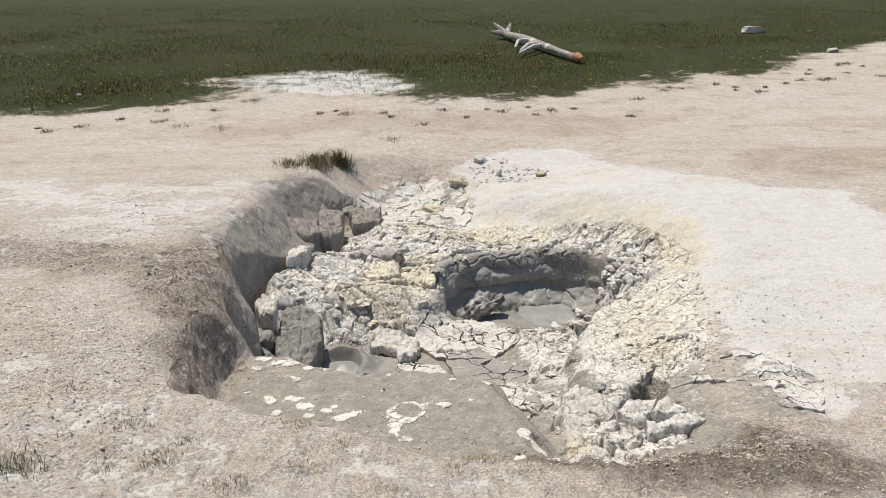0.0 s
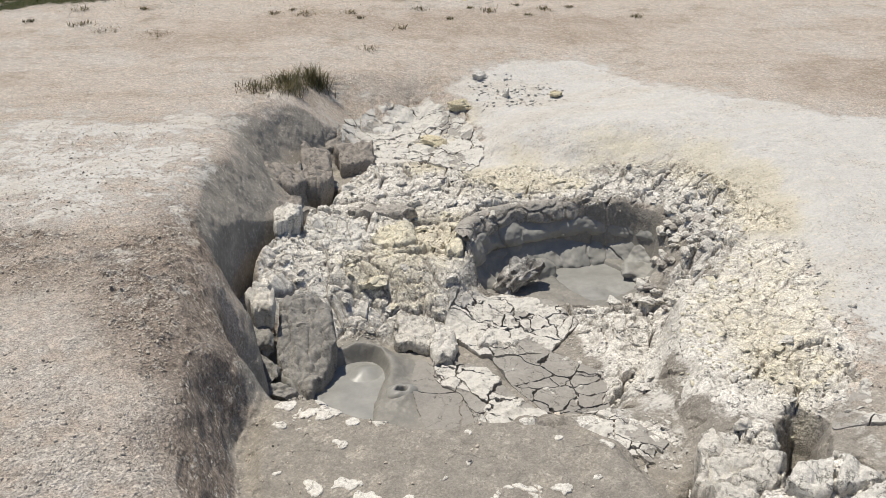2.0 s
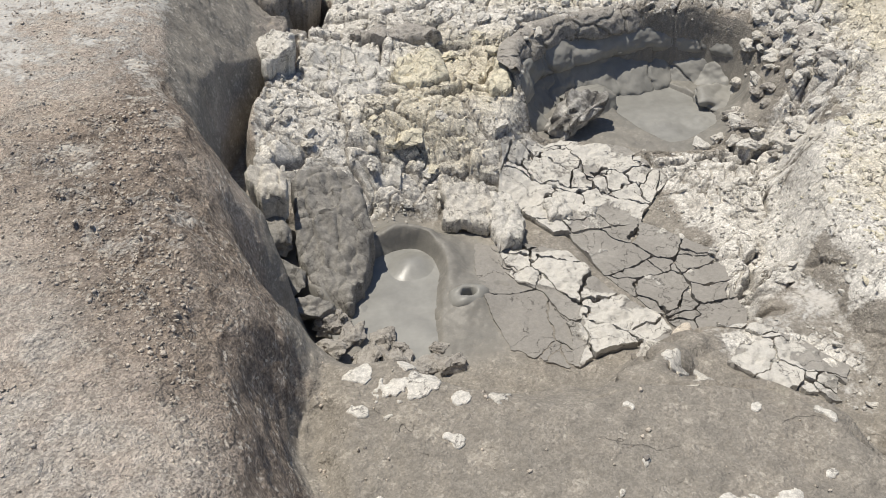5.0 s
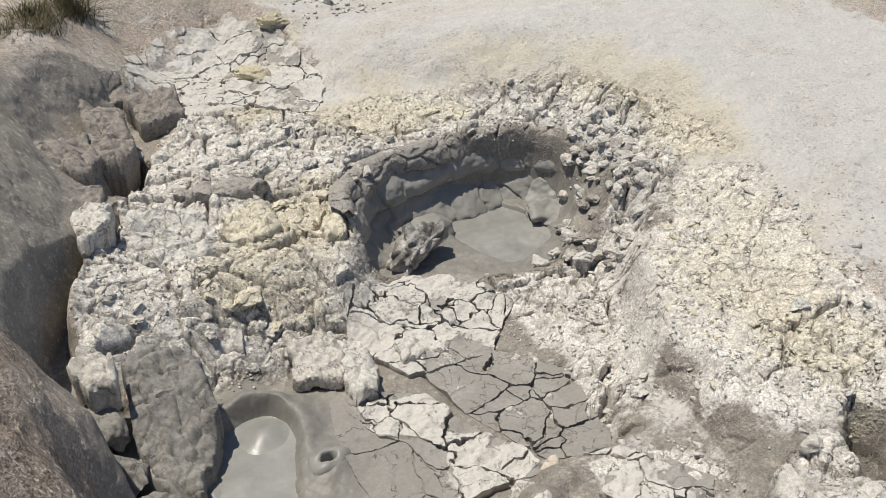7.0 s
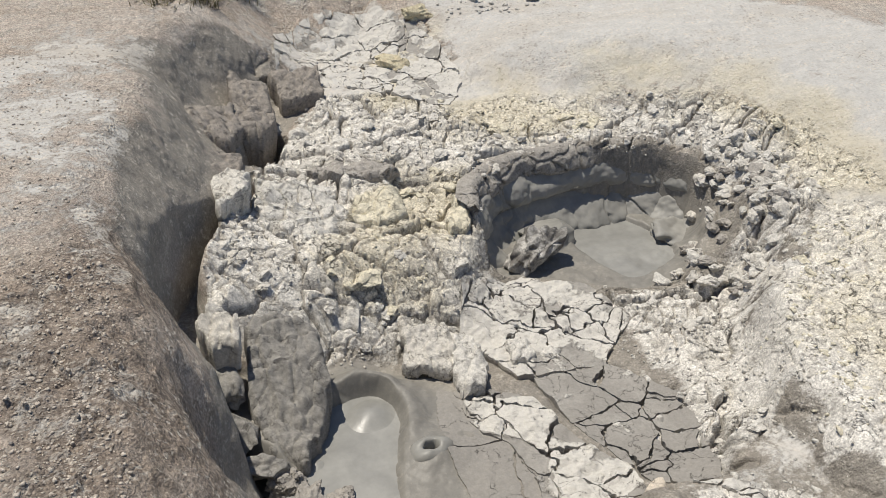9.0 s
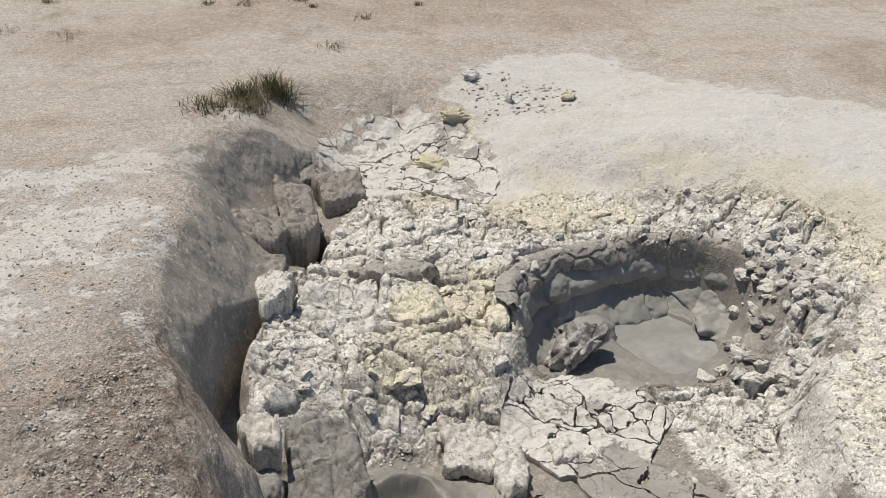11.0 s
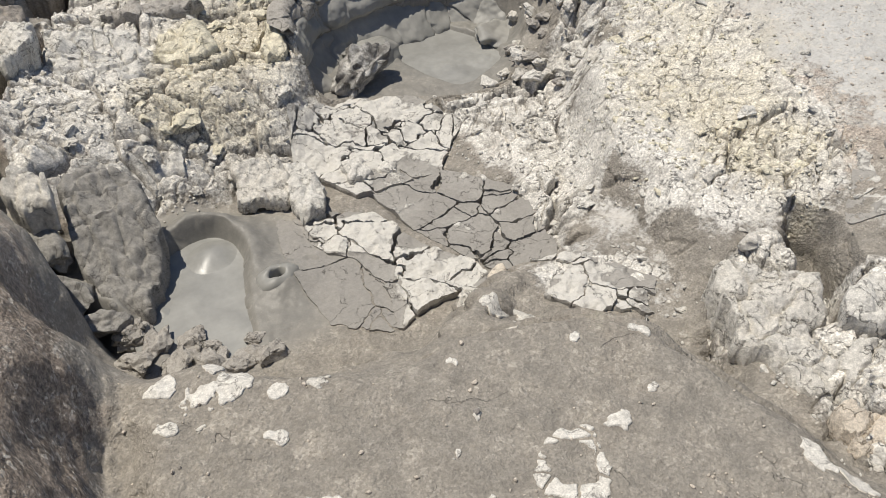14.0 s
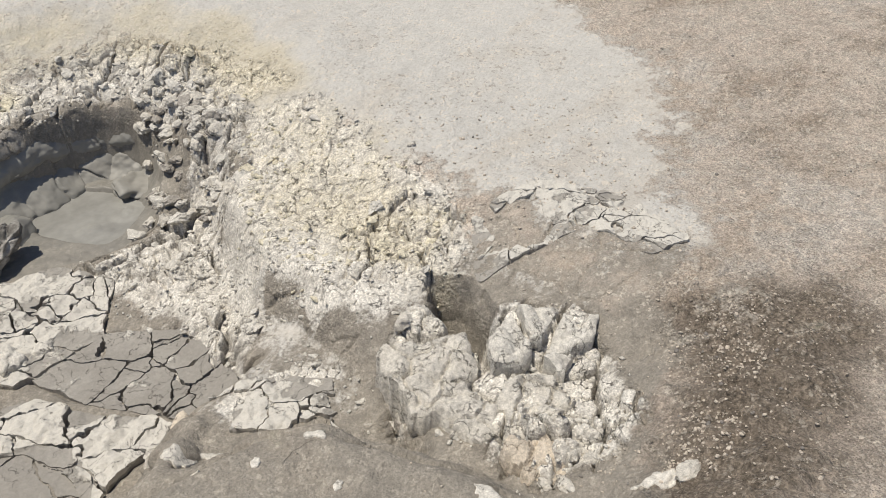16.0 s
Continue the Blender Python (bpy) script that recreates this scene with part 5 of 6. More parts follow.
# ---- cracked plates ----
def plate_field(name, part_name, outline, crack, size, thick, bloom, label, seed, step=0.004, rough=0.007, keep=1.0):
    """A field of dried plates with crooked sides and rounded shoulders, parted by open cracks; bloom: how white, 0 to 1."""
    rng = np.random.RandomState(seed)
    xs = np.arange(min(p[0] for p in outline) - size, max(p[0] for p in outline) + size, step)
    ys = np.arange(min(p[1] for p in outline) - size, max(p[1] for p in outline) + size, step)
    gx, gy = np.meshgrid(xs, ys)
    x, y = gx.ravel(), gy.ravel()
    wx, wy = warped(x, y)
    wx, wy = wx + 0.03 * fbm(x, y, 0.07, 4, 2) + 0.09 * fbm(x, y, 0.4, 2, 1), wy + 0.03 * fbm(x, y, 0.07, 4, 0) + 0.09 * fbm(x, y, 0.4, 2, 3)
    wx = wx * (0.75 + 0.5 * TABLE[0][seed, 3])
    crack = crack * (0.1 + 2.2 * vnoise(x * 8, y * 8, 2) ** 2)
    edge, who, lean = cell_noise(wx + seed * 1.7, wy + seed, size * 1.45, seed)
    less, which, tip = cell_noise(wx + seed * 0.7, wy + 2 + seed, size * 0.75, seed + 1)
    again = (who * 7.3) % 1 < 0.35
    edge = np.where(again, np.minimum(edge * size * 1.45, less * size * 0.75), edge * size * 1.45)
    lean = np.where(again, 0.6 * tip, lean)
    who = np.where(again, (who + 0.618 * which) % 1, who)
    white = np.clip(bloom + 0.62 * share(x, y, BAND_WHITE, 0.04, 0.05, 1) + 0.62 * fbm(x, y, 0.15, 5, seed) + 0.06 * (((who * 3.7) % 1) - 0.5), 0, 1)
    base = big_form(x, y)
    edge = edge + 0.012 * fbm(x, y, 0.03, 3, seed + 1) * size / 0.12 + 0.004 * fbm(x, y, 0.014, 2, seed)
    form = smooth01((edge - crack) / 0.003)
    top = base + thick * (0.85 + 0.25 * who) * (0.88 + 0.12 * form) + 0.3 * lean * thick + rough * fbm(x, y, 0.06, 4, seed) * 2 + 0.007 * smooth01((white - 0.4) / 0.15) * (1 + 2.0 * fbm(x, y, 0.035, 3, 1))
    away_from = away(x, y, outline) + 0.03 * fbm(x, y, 0.15, 3, seed)
    nx, ny = len(xs), len(ys)
    i = (np.arange(ny - 1)[:, None] * nx + np.arange(nx - 1)[None, :]).ravel()
    quads = np.stack([i, i + 1, i + nx + 1, i + nx], 1)
    ok = ((edge - crack * 0.8)[quads].min(1) > 0) & (away_from[quads].max(1) < 0.012)
    quads = quads[ok]
    cell = np.round(who[quads[:, 0]], 7)
    same = (np.ptp(who[quads], axis=1) < 1e-9)
    quads, cell = quads[same], cell[same]
    cx, cy = float(np.mean([p[0] for p in outline])), float(np.mean([p[1] for p in outline]))
    root = tagged(empty(name, cx, cy, z_at(cx, cy)), label, "crust field")
    z0 = root.location.z
    for c in np.unique(cell):
        f = quads[cell == c]
        if len(f) < 24 or rng.rand() > keep:
            continue
        if np.ptp(base[f[:, 0]]) > 0.15:
            continue
        used, inv = np.unique(f, return_inverse=True)
        f = inv.reshape(-1, 4)
        v = np.stack([x[used] - cx, y[used] - cy, top[used] - z0], 1)
        mid = v.mean(0)
        v = v - mid
        n = len(v)
        # the side: open edges are drawn down into the mud
        sides = np.concatenate([f[:, [0, 1]], f[:, [1, 2]], f[:, [2, 3]], f[:, [3, 0]]])
        key = {}
        for a, b in sides.tolist():
            key[(a, b)] = True
        rim = [(a, b) for a, b in key if (b, a) not in key]
        near = {}
        for a, b in rim:
            near.setdefault(a, []).append(b)
            near.setdefault(b, []).append(a)
        for _ in range(1):
            old = v[:, :2].copy()
            for a, bs in near.items():
                v[a, :2] = 0.4 * old[a] + 0.6 * old[bs].mean(0)
        low = v.copy()
        low[:, 2] = base[used] - z0 - mid[2] - 0.025
        skirt = [(b, a, a + n, b + n) for a, b in rim]
        me = fast_mesh(part_name, np.concatenate([v, low]), np.concatenate([f, np.array(skirt)]), M_PLATE, True)
        me.set_sharp_from_angle(angle=0.8)
        a = me.attributes.new("bloom", "FLOAT", "POINT")
        a.data.foreach_set("value", np.concatenate([white[used], 0 * used]).astype(np.float32))
        ob = part(part_name, me, root)
        ob.location = mid
    return root


plate_field("white_crust_field", "plate", BAND, 0.003, 0.14, 0.011, 0.1, "white crusted mud plates parted by open cracks", 3)
plate_field("lip_crust_field", "plate", [(0.2, 4.24), (0.28, 4.34), (0.45, 4.24), (0.56, 4.08), (0.5, 3.9), (0.38, 3.9), (0.3, 4.05)], 0.0015, 0.08, 0.008, 0.62, "broken white crust plates at the lip of the apron", 8, keep=0.7)
plate_field("damp_crust_field", "plate", [(-0.4, 4.95), (-0.36, 5.08), (-0.22, 4.96), (-0.12, 4.72), (-0.03, 4.52), (-0.2, 4.4), (-0.36, 4.5), (-0.38, 4.68)], 0.0012, 0.17, 0.005, 0.0,
            "damp grey mud beside the vent with drying cracks", 10, rough=0.003)
plate_field("grey_crust_field", "plate", GREY_FLAT, 0.0018, 0.18, 0.005, 0.14, "damp grey mud plates with fine drying cracks", 4, rough=0.003)
plate_field("pale_crust_field", "plate", PALE_FLAT, 0.0025, 0.15, 0.01, 0.62, "pale crusted plates beside the far mud pool", 5)
plate_field("flat_crust_field", "plate", [(1.14, 3.9), (1.35, 4.1), (1.64, 4.02), (1.76, 3.7), (1.64, 3.38), (1.5, 3.45), (1.5, 3.72), (1.32, 3.8)], 0.0012, 0.12, 0.002, 0.55,
            "thin white crust plates on grey mud", 2, keep=0.7)
plate_field("back_crust_field", "plate", [(-0.8, 7.35), (-0.82, 7.8), (-0.5, 8.1), (-0.1, 8.15), (0.12, 7.8), (0.25, 7.2), (0.08, 6.9), (-0.35, 7.2)], 0.0012, 0.17, 0.003, 0.72,
            "pale white crust plates with deep cracks", 9, 0.007)


def crust_slab(outline, z, thick, mat, seed, label, tilt=(0.0, 0.0), name="crust_slab", group="", broken=0.0, step=0.0065, ragged=0.035):
    """A broken slab of crust with ragged sides, worn shoulders and a rough top; tilt: rise towards x and y; broken: depth of the cracks across it."""
    xs = np.arange(min(p[0] for p in outline) - 0.04, max(p[0] for p in outline) + 0.04, step)
    ys = np.arange(min(p[1] for p in outline) - 0.04, max(p[1] for p in outline) + 0.04, step)
    gx, gy = np.meshgrid(xs, ys)
    x, y = gx.ravel(), gy.ravel()
    d = away(x, y, outline) + ragged * fbm(x, y, 0.09, 4, seed) + 0.35 * ragged * fbm(x, y, 0.025, 2, seed + 1)
    cx, cy = float(np.mean([p[0] for p in outline])), float(np.mean([p[1] for p in outline]))
    e, w, l = cell_noise(x + 0.04 * fbm(x, y, 0.12, 3, seed) + seed, y + 0.04 * fbm(x, y, 0.12, 3, seed + 2), 0.1, seed)
    up = tilt[0] * (x - cx) + tilt[1] * (y - cy) + 0.034 * fbm(x, y, 0.12, 4, seed) + 0.013 * fbm(x, y, 0.03, 3, seed + 2) + 0.04 * np.abs(fbm(x, y, 0.08, 3, seed + 1))
    up = up - 0.018 * np.exp(np.minimum(d, 0) / 0.012) + broken * (0.5 * (w - 0.5) + 0.8 * l - np.exp(-(e * 0.1 / 0.006) ** 2))
    nx, ny = len(xs), len(ys)
    i = (np.arange(ny - 1)[:, None] * nx + np.arange(nx - 1)[None, :]).ravel()
    quads = np.stack([i, i + 1, i + nx + 1, i + nx], 1)
    quads = quads[d[quads].max(1) < 0]
    used, inv = np.unique(quads, return_inverse=True)
    f = inv.reshape(-1, 4)
    v = np.stack([x[used] - cx, y[used] - cy, up[used]], 1)
    n = len(v)
    sides = np.concatenate([f[:, [0, 1]], f[:, [1, 2]], f[:, [2, 3]], f[:, [3, 0]]]).tolist()
    have = {tuple(q) for q in sides}
    rim = [(p, q) for p, q in have if (q, p) not in have]
    near = {}
    for p, q in rim:
        near.setdefault(p, []).append(q)
        near.setdefault(q, []).append(p)
    old = v[:, :2].copy()
    for p, qs in near.items():
        v[p, :2] = 0.4 * old[p] + 0.6 * old[qs].mean(0)
    rows = [f]
    ring = np.array(sorted(near))
    where = {p: m for m, p in enumerate(ring.tolist())}
    verts, last = [v], {p: p for p in near}
    for drop, inset in ((0.35, -0.03), (0.7, 0.02), (1.0, 0.08)):
        low = v[ring].copy()
        low[:, :2] *= 1 - inset - 0.16 * fbm(low[:, 0] * 1.2, low[:, 1] * 1.2 + 2 * drop, 0.1, 4, seed)[:, None]
        low[:, 2] = low[:, 2] - thick * drop
        base = sum(len(q) for q in verts)
        verts.append(low)
        now = {p: base + where[p] for p in near}
        rows.append(np.array([(last[q], last[p], now[p], now[q]) for p, q in rim]))
        last = now
    me = fast_mesh(name, np.concatenate(verts), np.concatenate(rows), mat, True)
    me.set_sharp_from_angle(angle=0.9)
    ob = new(name, me)
    ob.location = (cx, cy, z)
    return tagged(ob, label, "crust slab", group)


crust_slab([(-0.47, 5.38), (-0.27, 5.35), (-0.27, 5.2), (-0.32, 5.11), (-0.38, 5.15), (-0.48, 5.2)], -0.72, 0.06, M_PALE, 1, "thick white crust slab above the near mud pool", (0.0, 0.12), broken=0.008)
crust_slab([(-0.26, 5.33), (-0.17, 5.29), (-0.145, 5.14), (-0.2, 5.04), (-0.28, 5.02), (-0.3, 5.14)], -0.735, 0.08, M_WHITE, 2, "thick white crust slab beside an open crack", (0.0, 0.1), broken=0.008)
crust_slab([(-0.98, 6.2), (-0.81, 6.24), (-0.66, 6.14), (-0.58, 5.95), (-0.7, 5.78), (-0.89, 5.78), (-0.99, 5.92)], -0.465, 0.1, M_WHITE, 3, "broad white slab of cracked crust on the ridge", (-0.1, 0.1), broken=0.022)
crust_slab([(-0.55, 6.07), (-0.35, 6.1), (-0.34, 5.9), (-0.47, 5.83), (-0.6, 5.89)], -0.475, 0.1, M_YELLOW, 4, "pale yellow slab of sulphur crust on the ridge", (-0.05, 0.15), broken=0.016)
crust_slab([(-0.76, 6.3), (-0.62, 6.2), (-0.36, 6.15), (-0.3, 6.23), (-0.52, 6.35)], -0.425, 0.09, M_GREY, 5, "flat grey ledge of dried mud in the crust", (0.0, -0.1), "grey_ledge")
crust_slab([(-1.2, 6.1), (-1.07, 6.18), (-0.99, 6.09), (-1.03, 5.92), (-1.12, 5.87)], -0.35, 0.13, M_WHITE, 6, "pale crust clod slumped against the dark bank", (0.15, -0.1), "crust_clod", broken=0.012)
crust_slab([(-0.11, 6.05), (0.0, 6.0), (-0.06, 5.8), (-0.17, 5.79)], -0.5, 0.12, M_YELLOW, 7, "bright yellow block of sulphur crust beside the far pool", (0.1, 0.2), "yellow_block", broken=0.01)
crust_slab([(-0.92, 5.48), (-0.83, 5.58), (-0.74, 5.57), (-0.79, 5.4)], -0.645, 0.09, M_WHITE, 8, "smooth white crust clod above the wet mud block", (0.0, 0.5), "crust_clod", broken=0.01)
crust_slab([(-0.75, 5.5), (-0.61, 5.53), (-0.62, 5.39), (-0.75, 5.37)], -0.665, 0.09, M_WHITE, 9, "smooth white crust clod above the wet mud block", (0.0, 0.45), "crust_clod", broken=0.01)
crust_slab([(-1.22, 5.2), (-1.16, 5.27), (-1.08, 5.21), (-1.09, 5.1), (-1.18, 5.11)], -0.45, 0.13, M_PALE, 10, "round pale crust clod at the foot of the bank", (0.0, 0.4), "crust_clod", broken=0.012)
crust_slab([(-0.05, 5.28), (0.05, 5.29), (0.05, 5.19), (-0.04, 5.17)], -0.765, 0.05, M_WHITE, 11, "small white crust plate on grey mud", group="plates on the mud")
crust_slab([(0.07, 5.25), (0.17, 5.22), (0.14, 5.15), (0.06, 5.18)], -0.77, 0.05, M_WHITE, 12, "small white crust plate on grey mud", group="plates on the mud")
crust_slab([(0.58, 3.82), (0.65, 3.93), (0.76, 3.88), (0.88, 3.76), (0.81, 3.66), (0.71, 3.62), (0.72, 3.5), (0.64, 3.42), (0.56, 3.45), (0.55, 3.59), (0.52, 3.68)], -0.43, 0.2, M_PALE, 13,
           "large white block of broken crust beside a deep scoop", (0.05, 0.05), "crust_block", broken=0.02)
for i, (line, z, t) in enumerate((
        ([(0.8, 3.6), (0.86, 3.66), (1.01, 3.68), (0.94, 3.54), (0.88, 3.52)], -0.385, (0.1, 0.25)),
        ([(1.05, 3.69), (1.14, 3.58), (0.96, 3.53), (0.95, 3.56)], -0.365, (-0.15, 0.1)),
        ([(0.95, 3.51), (1.12, 3.55), (1.17, 3.45), (1.06, 3.4), (0.96, 3.46)], -0.37, (0.1, -0.15)),
        ([(0.91, 3.5), (1.0, 3.43), (0.9, 3.4)], -0.385, (-0.1, 0.2)))):
    crust_slab(line, z, 0.09, M_WHITE, 20 + i, "tilted white crust slab broken off by deep cracks", t, group="slabs broken by cracks", broken=0.006, ragged=0.012)
crust_slab([(0.7, 3.53), (0.85, 3.5), (0.89, 3.44), (0.84, 3.32), (0.71, 3.31), (0.63, 3.39)], -0.42, 0.14, M_PALE, 14, "rough pale clod of broken crust", (0.1, 0.2), "crust_clod", broken=0.03)
crust_slab([(0.56, 3.37), (0.67, 3.31), (0.68, 3.2), (0.59, 3.18), (0.5, 3.29)], -0.41, 0.15, M_STAINED, 15, "crust clod with an orange stained face", (0.1, 0.3), "crust_clod", broken=0.02)
crust_slab([(0.68, 3.3), (0.77, 3.24), (0.72, 3.15), (0.64, 3.17)], -0.43, 0.13, M_PALE, 16, "rough pale clod of broken crust", (0.0, 0.3), "crust_clod", broken=0.02)
crust_slab([(-1.07, 5.26), (-0.94, 5.33), (-0.79, 5.24), (-0.775, 5.06), (-0.83, 4.9), (-0.9, 4.78), (-1.01, 4.84), (-1.06, 5.0)], -0.64, 0.28, M_WETMUD, 40,
           "wet grey mud block leaning over the near pool", (-0.05, 0.55), "mud_block", "slumped mud blocks", 0.012, ragged=0.025)
for i, (x, y, size, z) in enumerate(((-1.15, 5.1, 0.2, -0.66), (-1.1, 4.93, 0.19, -0.74), (-1.03, 4.8, 0.17, -0.8))):
    stone("mud_block", x, y, size, M_WETMUD, 60 + i, "cracked grey mud block in the shade of the bank", "mud block", i * 0.9, 0.3, (0.9, 1.2, 0.8), (0.2, 0.15), 5, 0.35, z)["group"] = "slumped mud blocks"
for i, (line, z, thick, t) in enumerate((
        ([(-1.28, 6.72), (-1.05, 6.82), (-1.01, 6.64), (-1.08, 6.48), (-1.29, 6.52)], -0.32, 0.14, (-0.4, 0.1)),
        ([(-1.08, 7.14), (-0.88, 7.04), (-0.85, 6.78), (-0.92, 6.64), (-1.06, 6.66)], -0.34, 0.22, (-0.1, 0.25)),
        ([(-1.25, 6.42), (-1.04, 6.44), (-1.0, 6.2), (-1.22, 6.18)], -0.38, 0.12, (-0.4, 0.0)),
        ([(-0.86, 7.32), (-0.58, 7.34), (-0.56, 7.1), (-0.82, 7.08)], -0.37, 0.18, (0.0, 0.3)))):
    crust_slab(line, z, thick, M_BLOCK, 30 + i, "grey block of slumped mud at the foot of the bank", t, "mud_block", "slumped mud blocks", 0.012, ragged=0.03)
crust_slab([(0.12, 4.4), (0.2, 4.41), (0.21, 4.27), (0.13, 4.3)], -0.66, 0.09, M_STAINED, 17, "faintly ochre clod at the lip of the apron", (0.0, 0.2), "crust_clod", broken=0.012)


def thin_crust(x, y, d, name, mat, step, thick=0.004):
    """A thin sheet on the ground wherever d, given on a square grid, is negative."""
    ny, nx = x.shape
    i = (np.arange(ny - 1)[:, None] * nx + np.arange(nx - 1)[None, :]).ravel()
    quads = np.stack([i, i + 1, i + nx + 1, i + nx], 1)
    quads = quads[d.ravel()[quads].max(1) < 0]
    used, inv = np.unique(quads, return_inverse=True)
    f = inv.reshape(-1, 4)
    px, py = x.ravel()[used], y.ravel()[used]
    # the rim slides onto the true outline, then turns down
    depth = -d.ravel()[used]
    z = height(px, py) + thick * smooth01((depth + 0.002) / 0.006) + 0.6 * thick * fbm(px, py, 0.035, 3, 1)
    sides = np.concatenate([f[:, [0, 1]], f[:, [1, 2]], f[:, [2, 3]], f[:, [3, 0]]]).tolist()
    have = {tuple(q) for q in sides}
    rim = [(p, q) for p, q in have if (q, p) not in have]
    near = {}
    for p, q in rim:
        near.setdefault(p, []).append(q)
        near.setdefault(q, []).append(p)
    v = np.stack([px, py, z], 1)
    old = v.copy()
    for p, qs in near.items():
        v[p, :2] = 0.45 * old[p, :2] + 0.55 * old[qs, :2].mean(0)
    low = v.copy()
    low[:, 2] -= thick + 0.012
    n = len(v)
    mid = np.array([px.mean(), py.mean(), z.mean()])
    faces = np.concatenate([f, np.array([(q, p, p + n, q + n) for p, q in rim])])
    return fast_mesh(name, np.concatenate([v, low]) - mid, faces, mat, True), mid


def flake(x, y, size, seed, mat=None, long=1.0, turn=0.0):
    """A thin ragged flake of white crust."""
    step = 0.0035
    r = np.arange(-0.75 * size * long, 0.75 * size * long, step)
    gx, gy = np.meshgrid(x + r, y + r)
    u, v = (gx - x) * math.cos(turn) + (gy - y) * math.sin(turn), (gy - y) * math.cos(turn) - (gx - x) * math.sin(turn)
    d = np.hypot(u / long, v) - 0.4 * size + 0.62 * size * fbm(gx + seed, gy, 0.8 * size, 5, seed) + 0.012 * fbm(gx, gy + seed, 0.025, 2, seed)
    d = d - max(0.0, d.min() + 0.25 * size)
    me, mid = thin_crust(gx, gy, d, "crust_flake", mat or M_FLAKE, step)
    ob = new("crust_flake", me)
    ob.location = mid
    return tagged(ob, "thin white crust flake lying on grey mud", "crust flake", "flakes on the apron")


def flake_ring(x, y, radius, wide, seed):
    """A broken ring of thin crust, one mesh a piece."""
    step = 0.0035
    r = np.arange(-radius - 2 * wide, radius + 2 * wide, step)
    gx, gy = np.meshgrid(x + r, y + r)
    d = np.abs(np.hypot((gx - x) * 1.1, gy - y) - radius - 0.04 * fbm(gx, gy, 0.1, 3, seed)) - wide + 0.055 * fbm(gx, gy + 3, 0.08, 5, seed + 1)
    e, who, _ = cell_noise(gx + 0.02 * fbm(gx, gy, 0.05, 3, 1), gy, 0.075, seed)
    d = np.maximum(d, 0.0025 - e * 0.075)
    root = tagged(empty("crust_ring", x, y, z_at(x, y)), "broken ring of thin white crust on grey mud", "crust ring")
    for w in np.unique(who):
        piece = np.where(who == w, d, 1.0)
        if (piece < 0).sum() > 25:
            me, mid = thin_crust(gx, gy, piece, "flake", M_FLAKE, step)
            part("flake", me, root).location = mid - np.array(root.location)


flake_ring(-0.148, 3.475, 0.085, 0.034, 2)
for i, (x, y, s, long, turn) in enumerate(((0.01, 3.535, 0.055, 1.6, 0.1), (-0.19, 3.32, 0.06, 2.0, 1.2), (-0.13, 3.24, 0.05, 1.5, 0.2), (-0.69, 3.63, 0.085, 1.4, -0.7), (-0.6, 3.555, 0.075, 1.6, -0.6), (-0.51, 3.49, 0.075, 1.7, -0.5),
                                            (-0.41, 3.44, 0.065, 2.0, 0.5), (-0.72, 3.84, 0.085, 1.0, 0.2), (-0.48, 3.54, 0.045, 1.2, 0.8))):
    flake(x, y, s, 50 + i, None, long, turn)
for i, (x, y, s) in enumerate(((-1.0, 3.5, 0.06), (-0.78, 3.61, 0.06), (-0.73, 3.5, 0.05), (-0.58, 3.45, 0.05), (-0.91, 4.08, 0.06), (-0.82, 4.02, 0.08), (-0.4, 3.95, 0.06), (-0.55, 3.96, 0.05), (-0.04, 3.92, 0.05),
                               (0.23, 3.74, 0.06), (0.06, 3.79, 0.035), (0.12, 4.1, 0.09), (0.2, 4.05, 0.08), (0.04, 4.13, 0.08), (0.36, 3.88, 0.08), (0.05, 4.04, 0.06), (-0.78, 4.1, 0.07),
                               (-0.75, 4.02, 0.08), (-0.66, 3.95, 0.05), (-0.27, 3.69, 0.03), (0.36, 3.27, 0.08), (0.41, 3.2, 0.08), (0.33, 3.08, 0.1), (0.5, 3.01, 0.07), (0.64, 2.97, 0.07), (-0.9, 3.7, 0.03), (-0.25, 3.85, 0.025),
                               (-0.86, 3.92, 0.04), (-0.93, 3.95, 0.05), (0.14, 3.58, 0.03), (-0.35, 3.62, 0.025))):
    flake(x, y, s, 80 + i, M_PALE if i % 4 == 3 else None, 1.3, i * 1.9)


# ---- plants ----
def blades(name, px, py, pz, tall, wide, mat, seed, lean=0.5, bend=0.35):
    """Curved grass blades, two joints each."""
    rng = np.random.RandomState(seed)
    n = len(px)
    a, l = rng.uniform(0, 6.28, n), rng.normal(0, lean, n)
    dx, dy = np.cos(a), np.sin(a)
    sx, sy = -dy, dx
    h = tall * rng.uniform(0.55, 1.15, n)
    rows = []
    for f, w in ((0.0, 1.0), (0.55, 0.8), (1.0, 0.08)):
        off = h * (l * f + bend * f * f * np.sign(l))
        z = pz + h * f * np.cos(np.clip(l, -1, 1)) * (1 - 0.25 * bend * f) - 0.01
        for side in (-1, 1):
            rows.append(np.stack([px + dx * off + side * sx * wide * w / 2, py + dy * off + side * sy * wide * w / 2, z], 1))
    v = np.stack(rows, 1).reshape(-1, 3)
    b = np.arange(n)[:, None] * 6
    f = np.concatenate([b + np.array([[0, 1, 3, 2]]), b + np.array([[2, 3, 5, 4]])])
    return fast_mesh(name, v, f, mat)


